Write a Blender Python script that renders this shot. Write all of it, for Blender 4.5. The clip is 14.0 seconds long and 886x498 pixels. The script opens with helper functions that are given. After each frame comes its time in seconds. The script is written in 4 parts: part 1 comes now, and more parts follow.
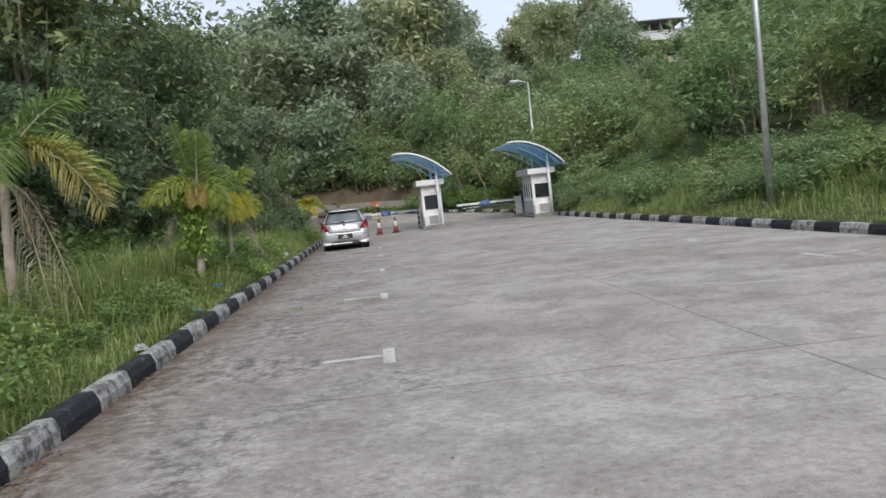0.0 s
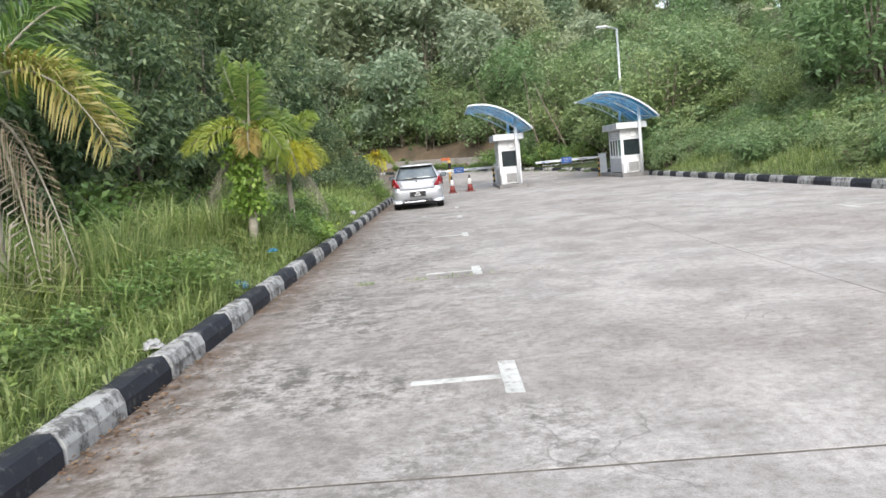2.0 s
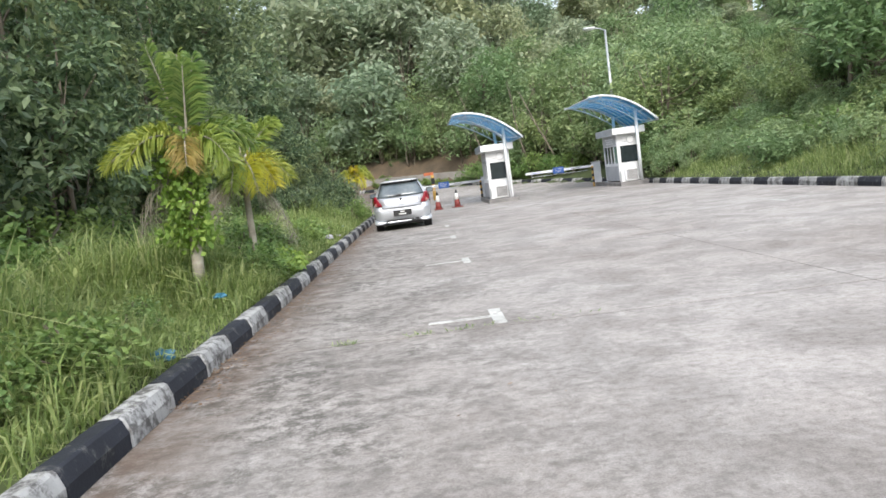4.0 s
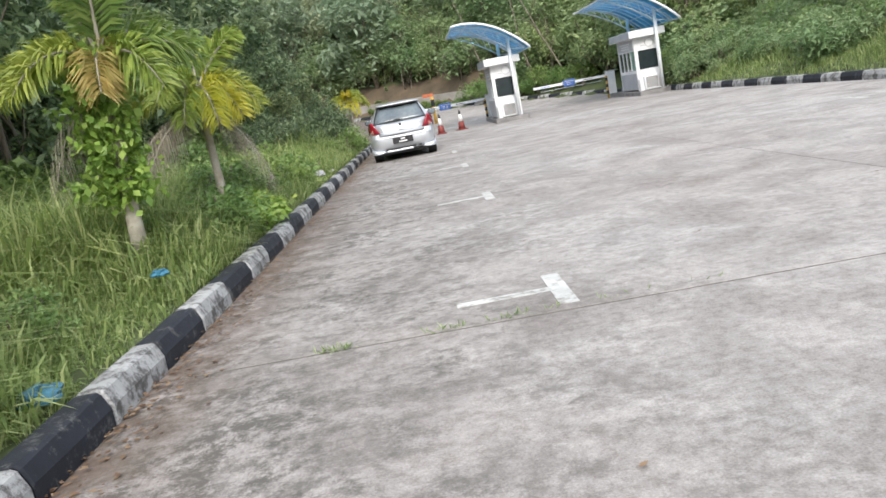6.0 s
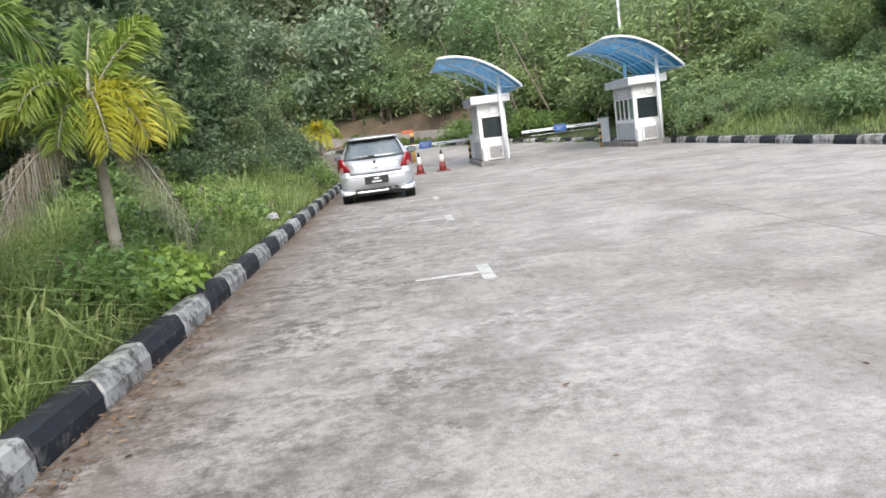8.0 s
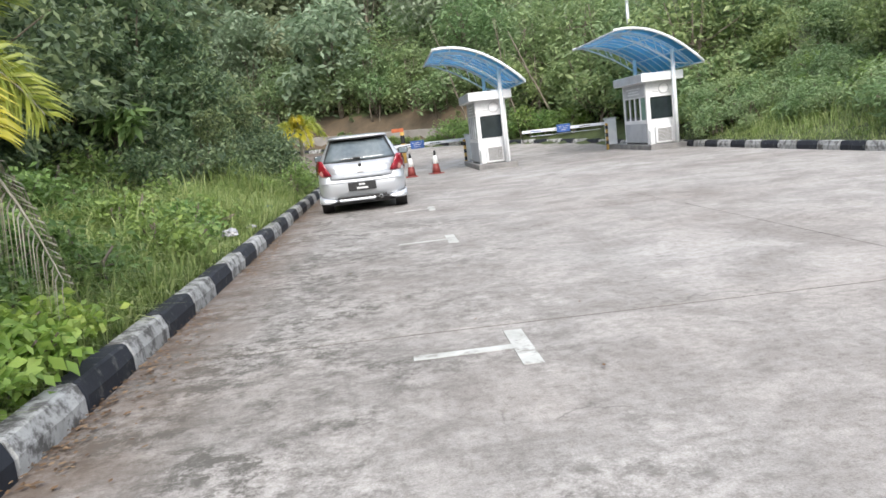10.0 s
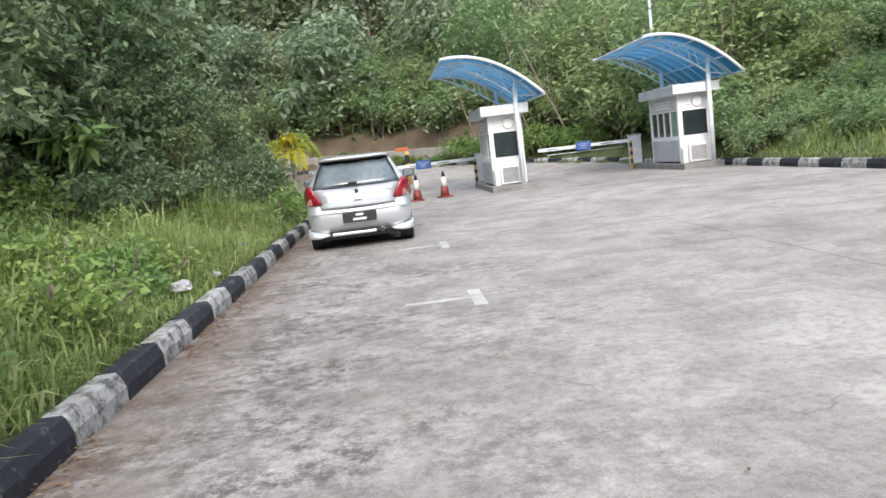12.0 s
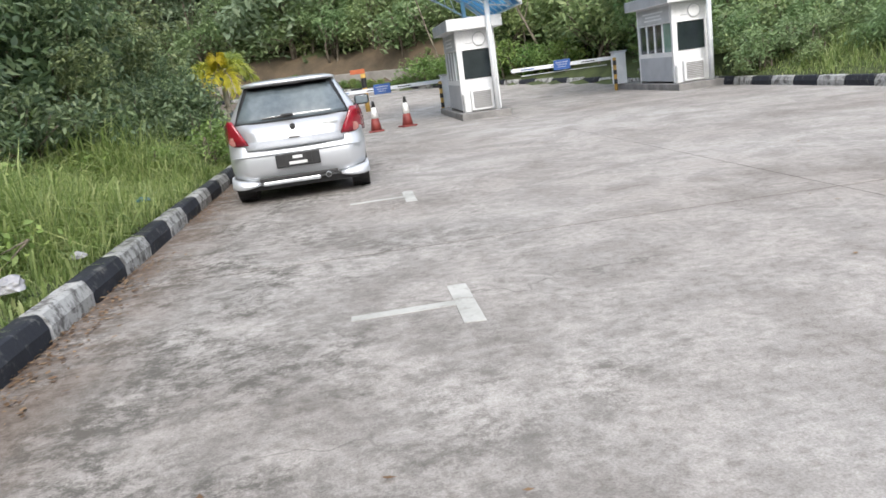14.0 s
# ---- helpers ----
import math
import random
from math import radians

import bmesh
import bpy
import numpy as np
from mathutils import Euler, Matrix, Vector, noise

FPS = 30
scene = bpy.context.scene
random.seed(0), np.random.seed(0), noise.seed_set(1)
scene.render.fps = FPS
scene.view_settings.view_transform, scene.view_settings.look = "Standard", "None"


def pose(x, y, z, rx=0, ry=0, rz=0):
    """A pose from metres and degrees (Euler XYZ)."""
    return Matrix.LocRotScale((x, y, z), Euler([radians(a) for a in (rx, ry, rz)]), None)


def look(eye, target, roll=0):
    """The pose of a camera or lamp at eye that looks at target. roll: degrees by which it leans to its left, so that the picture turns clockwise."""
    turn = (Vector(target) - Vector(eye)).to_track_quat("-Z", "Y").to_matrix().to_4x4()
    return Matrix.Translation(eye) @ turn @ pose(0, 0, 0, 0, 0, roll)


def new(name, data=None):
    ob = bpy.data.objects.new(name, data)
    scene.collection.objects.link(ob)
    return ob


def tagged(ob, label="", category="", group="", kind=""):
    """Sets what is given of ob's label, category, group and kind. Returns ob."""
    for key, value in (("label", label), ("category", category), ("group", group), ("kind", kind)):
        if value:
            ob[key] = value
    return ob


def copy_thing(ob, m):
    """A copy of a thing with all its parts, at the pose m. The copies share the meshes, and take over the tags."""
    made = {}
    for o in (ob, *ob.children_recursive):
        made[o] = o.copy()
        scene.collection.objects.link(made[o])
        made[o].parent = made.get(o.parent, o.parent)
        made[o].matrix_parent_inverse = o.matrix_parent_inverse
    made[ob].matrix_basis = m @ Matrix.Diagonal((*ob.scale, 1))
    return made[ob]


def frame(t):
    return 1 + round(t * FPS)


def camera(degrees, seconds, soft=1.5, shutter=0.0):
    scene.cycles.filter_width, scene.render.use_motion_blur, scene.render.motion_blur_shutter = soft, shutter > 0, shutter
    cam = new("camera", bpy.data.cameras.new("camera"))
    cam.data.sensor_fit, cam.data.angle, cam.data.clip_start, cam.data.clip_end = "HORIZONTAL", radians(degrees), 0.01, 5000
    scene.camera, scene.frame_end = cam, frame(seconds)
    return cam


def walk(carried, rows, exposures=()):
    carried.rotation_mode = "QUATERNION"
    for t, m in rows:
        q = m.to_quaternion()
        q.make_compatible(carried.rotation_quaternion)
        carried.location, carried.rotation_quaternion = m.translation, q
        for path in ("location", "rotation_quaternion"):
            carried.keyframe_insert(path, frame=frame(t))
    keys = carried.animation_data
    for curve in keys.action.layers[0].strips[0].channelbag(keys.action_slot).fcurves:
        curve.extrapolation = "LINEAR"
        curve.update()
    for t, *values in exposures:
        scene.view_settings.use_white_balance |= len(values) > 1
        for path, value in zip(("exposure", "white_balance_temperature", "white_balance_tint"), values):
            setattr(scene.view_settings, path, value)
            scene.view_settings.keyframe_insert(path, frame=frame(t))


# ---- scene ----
cam = camera(61.0, 14.0, soft=1.6)
PATH = [
    (0, (0.029, -7.169, 1.542), (0.19, -5.18, 1.405), -6.2),
    (0.5, (-0.039, -6.383, 1.503), (0.043, -4.39, 1.364), -5.5),
    (1, (-0.194, -5.693, 1.463), (-0.181, -3.703, 1.262), -5.1),
    (1.5, (-0.23, -5.004, 1.424), (-0.191, -3.02, 1.18), -5.6),
    (2, (-0.339, -4.429, 1.452), (-0.359, -2.442, 1.225), -5.5),
    (2.5, (-0.431, -3.815, 1.471), (-0.418, -1.826, 1.258), -6.4),
    (2.7, (-0.435, -3.56, 1.467), (-0.411, -1.568, 1.286), -7.3),
    (4.8, (-0.643, -0.68, 1.354), (-0.595, 1.31, 1.159), -7.5),
    (5, (-0.622, -0.46, 1.344), (-0.561, 1.53, 1.154), -7.5),
    (5.5, (-0.651, 0.182, 1.308), (-0.655, 2.166, 1.057), -7.6),
    (6, (-0.69, 0.745, 1.322), (-0.698, 2.708, 0.938), -11.0),
    (6.5, (-0.668, 1.455, 1.319), (-0.655, 3.427, 0.989), -8.9),
    (7, (-0.717, 2.115, 1.331), (-0.663, 4.09, 1.021), -7.4),
    (7.5, (-0.676, 2.75, 1.337), (-0.601, 4.725, 1.033), -7.65),
    (7.7, (-0.693, 3.073, 1.317), (-0.617, 5.049, 1.015), -7.5),
    (9.8, (-0.67, 5.736, 1.379), (-0.528, 7.71, 1.089), -6.4),
    (10, (-0.698, 6.042, 1.34), (-0.582, 8.015, 1.035), -6.5),
    (10.5, (-0.712, 6.614, 1.326), (-0.625, 8.582, 0.978), -7.5),
    (11, (-0.732, 7.333, 1.36), (-0.664, 9.309, 1.056), -7.3),
    (11.5, (-0.716, 8.024, 1.362), (-0.564, 9.993, 1.048), -7.7),
    (12, (-0.666, 8.627, 1.367), (-0.555, 10.607, 1.111), -6.8),
    (12.5, (-0.67, 9.26, 1.386), (-0.596, 11.245, 1.153), -6.7),
    (13, (-0.615, 9.908, 1.391), (-0.473, 11.879, 1.086), -7.4),
    (13.5, (-0.603, 10.622, 1.384), (-0.481, 12.58, 0.995), -8.1),
    (14, (-0.493, 11.279, 1.335), (-0.315, 13.217, 0.873), -7.7),
]
EXPOSURES = [(0, -0.08), (0.5, -0.02), (1.0, 0.5), (1.5, 0.68), (2.5, 0.68), (5, 0.68), (11, 0.72), (14, 0.62)]
walk(cam, [(t, look(eye, target, roll)) for t, eye, target, roll in PATH], EXPOSURES)

# ---- light: bright overcast sky with a veiled high sun ----
SUN_EL, SUN_AZ = 39.0, 179.0
world = bpy.data.worlds.new("sky")
scene.world = world
world.use_nodes = True
wn = world.node_tree.nodes
sky = wn.new("ShaderNodeTexSky")
sky.sky_type, sky.sun_disc = "NISHITA", False
sky.sun_elevation, sky.sun_rotation = radians(SUN_EL), radians(SUN_AZ)
sky.air_density, sky.dust_density, sky.ozone_density = 1.0, 4.0, 1.0
haze = wn.new("ShaderNodeMixRGB")
haze.inputs[0].default_value = 0.62
haze.inputs[2].default_value = (7.35, 7.9, 9.0, 1)
world.node_tree.links.new(sky.outputs[0], haze.inputs[1])
world.node_tree.links.new(haze.outputs[0], wn["Background"].inputs[0])
wn["Background"].inputs[1].default_value = 0.15
sun = new("sun", bpy.data.lights.new("sun", "SUN"))
sun.data.energy, sun.data.angle, sun.data.color = 2.0, radians(24), (1.0, 0.975, 0.94)
az, el = radians(SUN_AZ), radians(SUN_EL)
sun.matrix_world = look((math.sin(az) * math.cos(el) * 50, math.cos(az) * math.cos(el) * 50, math.sin(el) * 50), (0, 0, 0))


# ---- materials ----
def shader(name, rough=0.6, metal=0.0, spec=0.5):
    m = bpy.data.materials.new(name)
    m.use_nodes = True
    b = m.node_tree.nodes["Principled BSDF"]
    b.inputs["Roughness"].default_value, b.inputs["Metallic"].default_value = rough, metal
    b.inputs["Specular IOR Level"].default_value = spec
    return m, m.node_tree.nodes, m.node_tree.links, b


def noise_node(n, l, scale, detail=6, rough=0.6, stretch=None, swirl=0.0):
    tc = n.new("ShaderNodeNewGeometry")
    t = n.new("ShaderNodeTexNoise")
    t.inputs["Scale"].default_value, t.inputs["Detail"].default_value, t.inputs["Roughness"].default_value = scale, detail, rough
    t.inputs["Distortion"].default_value = swirl
    src = tc.outputs["Position"]
    if stretch:
        mp = n.new("ShaderNodeMapping")
        mp.inputs["Scale"].default_value = stretch
        l.new(src, mp.inputs[0])
        src = mp.outputs[0]
    l.new(src, t.inputs["Vector"])
    return t.outputs["Fac"]


def ramp(n, l, fac, stops):
    r = n.new("ShaderNodeValToRGB")
    while len(r.color_ramp.elements) < len(stops):
        r.color_ramp.elements.new(0.5)
    for e, (p, c) in zip(r.color_ramp.elements, stops):
        e.position, e.color = p, (*c, 1)
    l.new(fac, r.inputs[0])
    return r.outputs[0]


def mix(n, l, fac, a, b, mode="MIX"):
    m = n.new("ShaderNodeMixRGB")
    m.blend_type = mode
    for i, v in enumerate((fac, a, b)):
        if isinstance(v, (int, float)):
            m.inputs[i].default_value = v
        elif isinstance(v, tuple):
            m.inputs[i].default_value = (*v, 1)
        else:
            l.new(v, m.inputs[i])
    return m.outputs[0]


def bump(n, l, b, fac, strength, dist=0.01):
    k = n.new("ShaderNodeBump")
    k.inputs["Strength"].default_value, k.inputs["Distance"].default_value = strength, dist
    l.new(fac, k.inputs["Height"])
    l.new(k.outputs[0], b.inputs["Normal"])


def worn(name, c1, c2, scale=8, fine=60, rough=0.6, metal=0.0, bumps=0.2, spec=0.5):
    """A surface of two near colours with broad patches and fine grain."""
    m, n, l, b = shader(name, rough, metal, spec)
    big = noise_node(n, l, scale)
    col = ramp(n, l, big, [(0.35, c1), (0.65, c2)])
    small = noise_node(n, l, fine, 3)
    col = mix(n, l, 0.35, col, ramp(n, l, small, [(0.3, (0.6, 0.6, 0.6)), (0.7, (1.0, 1.0, 1.0))]), "MULTIPLY")
    l.new(col, b.inputs["Base Color"])
    bump(n, l, b, small, bumps)
    return m


def concrete_material():
    m, n, l, b = shader("brushed_concrete", 0.88, 0, 0.25)
    broad = ramp(n, l, noise_node(n, l, 0.22, 6, 0.6), [(0.36, (0.28, 0.255, 0.234)), (0.5, (0.325, 0.303, 0.283)), (0.64, (0.36, 0.341, 0.322))])
    # pale worn patches with ragged rims
    worn_fac = noise_node(n, l, 1.1, 11, 0.7, None, 0.4)
    pale = ramp(n, l, worn_fac, [(0.36, (0.78, 0.77, 0.76)), (0.48, (0.97, 0.97, 0.97)), (0.54, (1.14, 1.14, 1.14)), (0.68, (1.26, 1.26, 1.26))])
    grain_fac = noise_node(n, l, 14, 10, 0.8)
    grain = ramp(n, l, grain_fac, [(0.38, (0.66, 0.65, 0.63)), (0.5, (0.98, 0.98, 0.98)), (0.62, (1.16, 1.16, 1.16))])
    fine_fac = noise_node(n, l, 95, 6, 0.7)
    fine = ramp(n, l, fine_fac, [(0.36, (0.70, 0.69, 0.68)), (0.52, (1, 1, 1)), (0.64, (1.14, 1.14, 1.14))])
    broom = ramp(n, l, noise_node(n, l, 5.0, 6, 0.65, (0.55, 4.0, 1.0)), [(0.38, (0.86, 0.86, 0.85)), (0.58, (1.05, 1.05, 1.05))])
    # dark lichen in flecks, thicker in the damp gutter beside the kerb
    lichen = ramp(n, l, noise_node(n, l, 0.55, 7, 0.7), [(0.5, (0, 0, 0)), (0.66, (0.5, 0.5, 0.5))])
    speck = ramp(n, l, noise_node(n, l, 5.5, 12, 0.86), [(0.45, (0, 0, 0)), (0.57, (1, 1, 1))])
    geo, sep, gut = n.new("ShaderNodeNewGeometry"), n.new("ShaderNodeSeparateXYZ"), n.new("ShaderNodeMapRange")
    l.new(geo.outputs["Position"], sep.inputs[0])
    l.new(sep.outputs["X"], gut.inputs["Value"])
    for key, v in (("From Min", -2.55), ("From Max", 1.4), ("To Min", 2.2), ("To Max", 0.0)):
        gut.inputs[key].default_value = v
    patch = ramp(n, l, noise_node(n, l, 0.9, 9, 0.7), [(0.38, (0.12, 0.12, 0.12)), (0.60, (1, 1, 1))])
    lichen = mix(n, l, 1.0, lichen, mix(n, l, 1.0, gut.outputs[0], patch, "MULTIPLY"), "ADD")
    dirt = mix(n, l, 1.0, lichen, speck, "MULTIPLY")
    # brown leaf stain close to the kerb
    rim = n.new("ShaderNodeMapRange")
    l.new(sep.outputs["X"], rim.inputs["Value"])
    for key, v in (("From Min", -2.5), ("From Max", -1.75), ("To Min", 0.85), ("To Max", 0.0)):
        rim.inputs[key].default_value = v
    tea = mix(n, l, 1.0, rim.outputs[0], ramp(n, l, noise_node(n, l, 2.4, 10, 0.75), [(0.36, (0.1, 0.1, 0.1)), (0.56, (1, 1, 1))]), "MULTIPLY")
    # hair cracks
    vo = n.new("ShaderNodeTexVoronoi")
    vo.feature = "DISTANCE_TO_EDGE"
    vo.inputs["Scale"].default_value = 0.42
    warp = n.new("ShaderNodeVectorMath")
    warp.operation = "ADD"
    wob = n.new("ShaderNodeTexNoise")
    wob.inputs["Scale"].default_value, wob.inputs["Detail"].default_value = 2.2, 6
    l.new(geo.outputs["Position"], wob.inputs["Vector"])
    l.new(geo.outputs["Position"], warp.inputs[0])
    l.new(wob.outputs["Color"], warp.inputs[1])
    l.new(warp.outputs[0], vo.inputs["Vector"])
    hair = ramp(n, l, vo.outputs["Distance"], [(0.0, (1, 1, 1)), (0.006, (0, 0, 0))])
    some = ramp(n, l, noise_node(n, l, 0.5, 3, 0.5), [(0.54, (0, 0, 0)), (0.60, (0.6, 0.6, 0.6))])
    col = mix(n, l, 1.0, broad, pale, "MULTIPLY")
    col = mix(n, l, 0.8, col, grain, "MULTIPLY")
    col = mix(n, l, 0.3, col, broom, "MULTIPLY")
    col = mix(n, l, 0.8, col, fine, "MULTIPLY")
    half = n.new("ShaderNodeMath")
    half.operation, half.inputs[1].default_value = "MULTIPLY", 0.8
    l.new(dirt, half.inputs[0])
    col = mix(n, l, half.outputs[0], col, (0.112, 0.104, 0.092))
    col = mix(n, l, tea, col, (0.125, 0.088, 0.064))
    col = mix(n, l, mix(n, l, 1.0, hair, some, "MULTIPLY"), col, (0.10, 0.095, 0.085))
    l.new(col, b.inputs["Base Color"])
    bump(n, l, b, mix(n, l, 0.5, grain_fac, fine_fac), 0.45, 0.006)
    return m


def painted_kerb(name, paint, bare, cut):
    m, n, l, b = shader(name, 0.75, 0, 0.3)
    chip = ramp(n, l, noise_node(n, l, 7, 9, 0.75), [(cut - 0.06, (1, 1, 1)), (cut + 0.05, (0, 0, 0))])
    grime = ramp(n, l, noise_node(n, l, 2.2, 8, 0.7), [(0.35, (0.5, 0.5, 0.48)), (0.65, (1, 1, 1))])
    col = mix(n, l, chip, paint, bare)
    l.new(mix(n, l, 0.75, col, grime, "MULTIPLY"), b.inputs["Base Color"])
    bump(n, l, b, noise_node(n, l, 40, 6), 0.4, 0.006)
    return m


def leaf_material(name, dark, mid, light, trans=0.25, rough=0.45):
    """Leaves that differ one from another and from plant to plant, and let some light through."""
    m, n, l, b = shader(name, rough, 0, 0.35)
    geo, info = n.new("ShaderNodeNewGeometry"), n.new("ShaderNodeObjectInfo")
    col = ramp(n, l, geo.outputs["Random Per Island"], [(0.0, dark), (0.55, mid), (1.0, light)])
    tint = ramp(n, l, info.outputs["Random"], [(0.0, (0.72, 0.84, 0.75)), (0.5, (1, 1, 1)), (1.0, (1.18, 1.08, 0.9))])
    col = mix(n, l, 0.9, col, tint, "MULTIPLY")
    l.new(col, b.inputs["Base Color"])
    t = n.new("ShaderNodeBsdfTranslucent")
    l.new(mix(n, l, 1.0, col, (1.05, 1.1, 0.95), "MULTIPLY"), t.inputs[0])
    s = n.new("ShaderNodeMixShader")
    s.inputs[0].default_value = trans
    l.new(b.outputs[0], s.inputs[1])
    l.new(t.outputs[0], s.inputs[2])
    l.new(s.outputs[0], n["Material Output"].inputs[0])
    return m


CONCRETE = concrete_material()
JOINT = worn("joint_dirt", (0.06, 0.053, 0.044), (0.14, 0.125, 0.105), 5, 60, 0.95)
MARK = painted_kerb("road_paint", (0.60, 0.60, 0.57), (0.33, 0.315, 0.29), 0.45)
MARK_FAINT = painted_kerb("faded_road_paint", (0.52, 0.515, 0.485), (0.36, 0.345, 0.32), 0.42)
KERB_WHITE = painted_kerb("kerb_white", (0.46, 0.46, 0.45), (0.13, 0.125, 0.12), 0.48)
KERB_BLACK = painted_kerb("kerb_black", (0.024, 0.027, 0.036), (0.13, 0.13, 0.125), 0.40)
SOIL = worn("soil", (0.10, 0.07, 0.04), (0.17, 0.115, 0.065), 1.2, 20, 0.95)
CUT = worn("cut_bank_soil", (0.07, 0.055, 0.036), (0.145, 0.105, 0.066), 0.8, 9, 0.95)
UNDER = worn("undergrowth_soil", (0.05, 0.065, 0.024), (0.10, 0.125, 0.045), 1.5, 14, 0.95)
WALL_GREY = worn("stained_wall", (0.22, 0.20, 0.18), (0.36, 0.34, 0.31), 0.9, 12, 0.9)
WHITE = worn("white_paint", (0.70, 0.71, 0.72), (0.80, 0.80, 0.80), 1.6, 30, 0.5)
HOUSE_WALL = worn("cream_wall", (0.52, 0.47, 0.34), (0.64, 0.58, 0.44), 0.8, 12, 0.8)
GREY_PANEL = worn("grey_panel", (0.36, 0.38, 0.41), (0.44, 0.46, 0.49), 2, 40, 0.5)
GREY_DARK = worn("plinth_concrete", (0.17, 0.165, 0.16), (0.27, 0.26, 0.25), 3, 30, 0.9)
SLAB_EDGE = worn("roof_fascia", (0.42, 0.43, 0.44), (0.55, 0.56, 0.57), 2, 30, 0.7)
STEEL = worn("galvanised_steel", (0.42, 0.44, 0.45), (0.55, 0.57, 0.58), 3, 50, 0.45, 0.6)
STEEL_WHITE = worn("white_steel", (0.66, 0.69, 0.72), (0.78, 0.80, 0.82), 3, 50, 0.4)
BLUE_SIGN = worn("blue_sign", (0.02, 0.075, 0.26), (0.035, 0.105, 0.33), 4, 40, 0.5)
YELLOW = worn("yellow_paint", (0.44, 0.27, 0.06), (0.56, 0.35, 0.09), 5, 40, 0.6)
BLACK = worn("black_plastic", (0.012, 0.012, 0.013), (0.025, 0.025, 0.026), 10, 80, 0.5)
RUBBER = worn("tyre_rubber", (0.012, 0.012, 0.012), (0.028, 0.027, 0.026), 8, 90, 0.85)
CONE_RED = worn("cone_red", (0.17, 0.03, 0.028), (0.25, 0.05, 0.04), 6, 40, 0.6)
CONE_WHITE = worn("cone_white", (0.62, 0.62, 0.60), (0.76, 0.76, 0.74), 6, 40, 0.5)
ORANGE = worn("orange_plastic", (0.40, 0.09, 0.03), (0.50, 0.13, 0.04), 6, 40, 0.5)
BARK = worn("bark", (0.11, 0.09, 0.065), (0.24, 0.205, 0.16), 3, 22, 0.95, 0, 0.8)
PALM_BARK = worn("palm_bark", (0.26, 0.23, 0.18), (0.42, 0.39, 0.33), 5, 25, 0.9, 0, 0.6)
BAG_BLUE = worn("blue_plastic_bag", (0.025, 0.12, 0.20), (0.06, 0.21, 0.29), 8, 40, 0.35)
BAG_WHITE = worn("white_plastic_bag", (0.30, 0.295, 0.31), (0.46, 0.45, 0.46), 8, 40, 0.5)
LITTER = leaf_material("dry_leaf", (0.09, 0.05, 0.028), (0.19, 0.11, 0.06), (0.30, 0.20, 0.12), 0.05, 0.8)
LEAF_BROAD = leaf_material("broad_leaf", (0.078, 0.118, 0.07), (0.155, 0.21, 0.115), (0.295, 0.355, 0.19), 0.38)
LEAF_FEATHER = leaf_material("feathery_leaf", (0.155, 0.225, 0.11), (0.24, 0.325, 0.16), (0.35, 0.435, 0.23), 0.4)
# far hillside leaves: distance haze is mixed into these paler, greyer greens
LEAF_HILL_HAZED = leaf_material("hazed_hill_leaf", (0.225, 0.275, 0.195), (0.31, 0.365, 0.255), (0.42, 0.465, 0.34), 0.4, 0.65)
LEAF_SHRUB = leaf_material("shrub_leaf", (0.12, 0.19, 0.065), (0.20, 0.30, 0.10), (0.32, 0.43, 0.15), 0.38)
GRASS = leaf_material("grass_blade", (0.15, 0.22, 0.08), (0.275, 0.36, 0.14), (0.45, 0.50, 0.26), 0.48, 0.5)
FROND = leaf_material("palm_leaflet", (0.09, 0.16, 0.045), (0.16, 0.245, 0.065), (0.26, 0.335, 0.10), 0.38)
FROND_YELLOW = leaf_material("yellowing_leaflet", (0.34, 0.32, 0.04), (0.54, 0.47, 0.05), (0.66, 0.56, 0.07), 0.35)
FROND_LIME = leaf_material("lime_leaflet", (0.20, 0.26, 0.05), (0.31, 0.36, 0.075), (0.42, 0.45, 0.11), 0.38)
LEAF_VINE = leaf_material("vine_leaf", (0.17, 0.27, 0.06), (0.29, 0.41, 0.09), (0.45, 0.54, 0.15), 0.38)
FROND_ORANGE = leaf_material("browning_leaflet", (0.22, 0.21, 0.06), (0.34, 0.25, 0.08), (0.44, 0.36, 0.12))
FROND_DEAD = leaf_material("dead_leaflet", (0.20, 0.17, 0.13), (0.30, 0.26, 0.21), (0.40, 0.36, 0.30), 0.1, 0.8)


def glass_material(name, tint, rough=0.05, alpha=0.0):
    m, n, l, b = shader(name, rough, 0, 0.5)
    b.inputs["Base Color"].default_value = (*tint, 1)
    b.inputs["Transmission Weight"].default_value = 1.0 - alpha
    b.inputs["IOR"].default_value = 1.45
    return m


WINDOW = worn("dark_window", (0.018, 0.024, 0.028), (0.03, 0.04, 0.045), 2, 20, 0.08, 0, 0.0, 0.6)
WINDOW_GREEN = worn("tinted_window", (0.12, 0.22, 0.19), (0.18, 0.30, 0.26), 2, 20, 0.08, 0, 0.0, 0.6)
CANOPY = glass_material("blue_sheet", (0.03, 0.27, 0.55), 0.35, 0.45)
CAR_GLASS = worn("car_rear_glass", (0.075, 0.10, 0.12), (0.15, 0.18, 0.195), 1.5, 12, 0.12, 0, 0.0, 0.8)


def car_paint():
    m, n, l, b = shader("silver_paint", 0.30, 0.45, 0.5)
    flake = noise_node(n, l, 600, 2)
    l.new(ramp(n, l, flake, [(0.3, (0.47, 0.49, 0.52)), (0.7, (0.56, 0.58, 0.61))]), b.inputs["Base Color"])
    b.inputs["Coat Weight"].default_value, b.inputs["Coat Roughness"].default_value = 0.6, 0.06
    return m


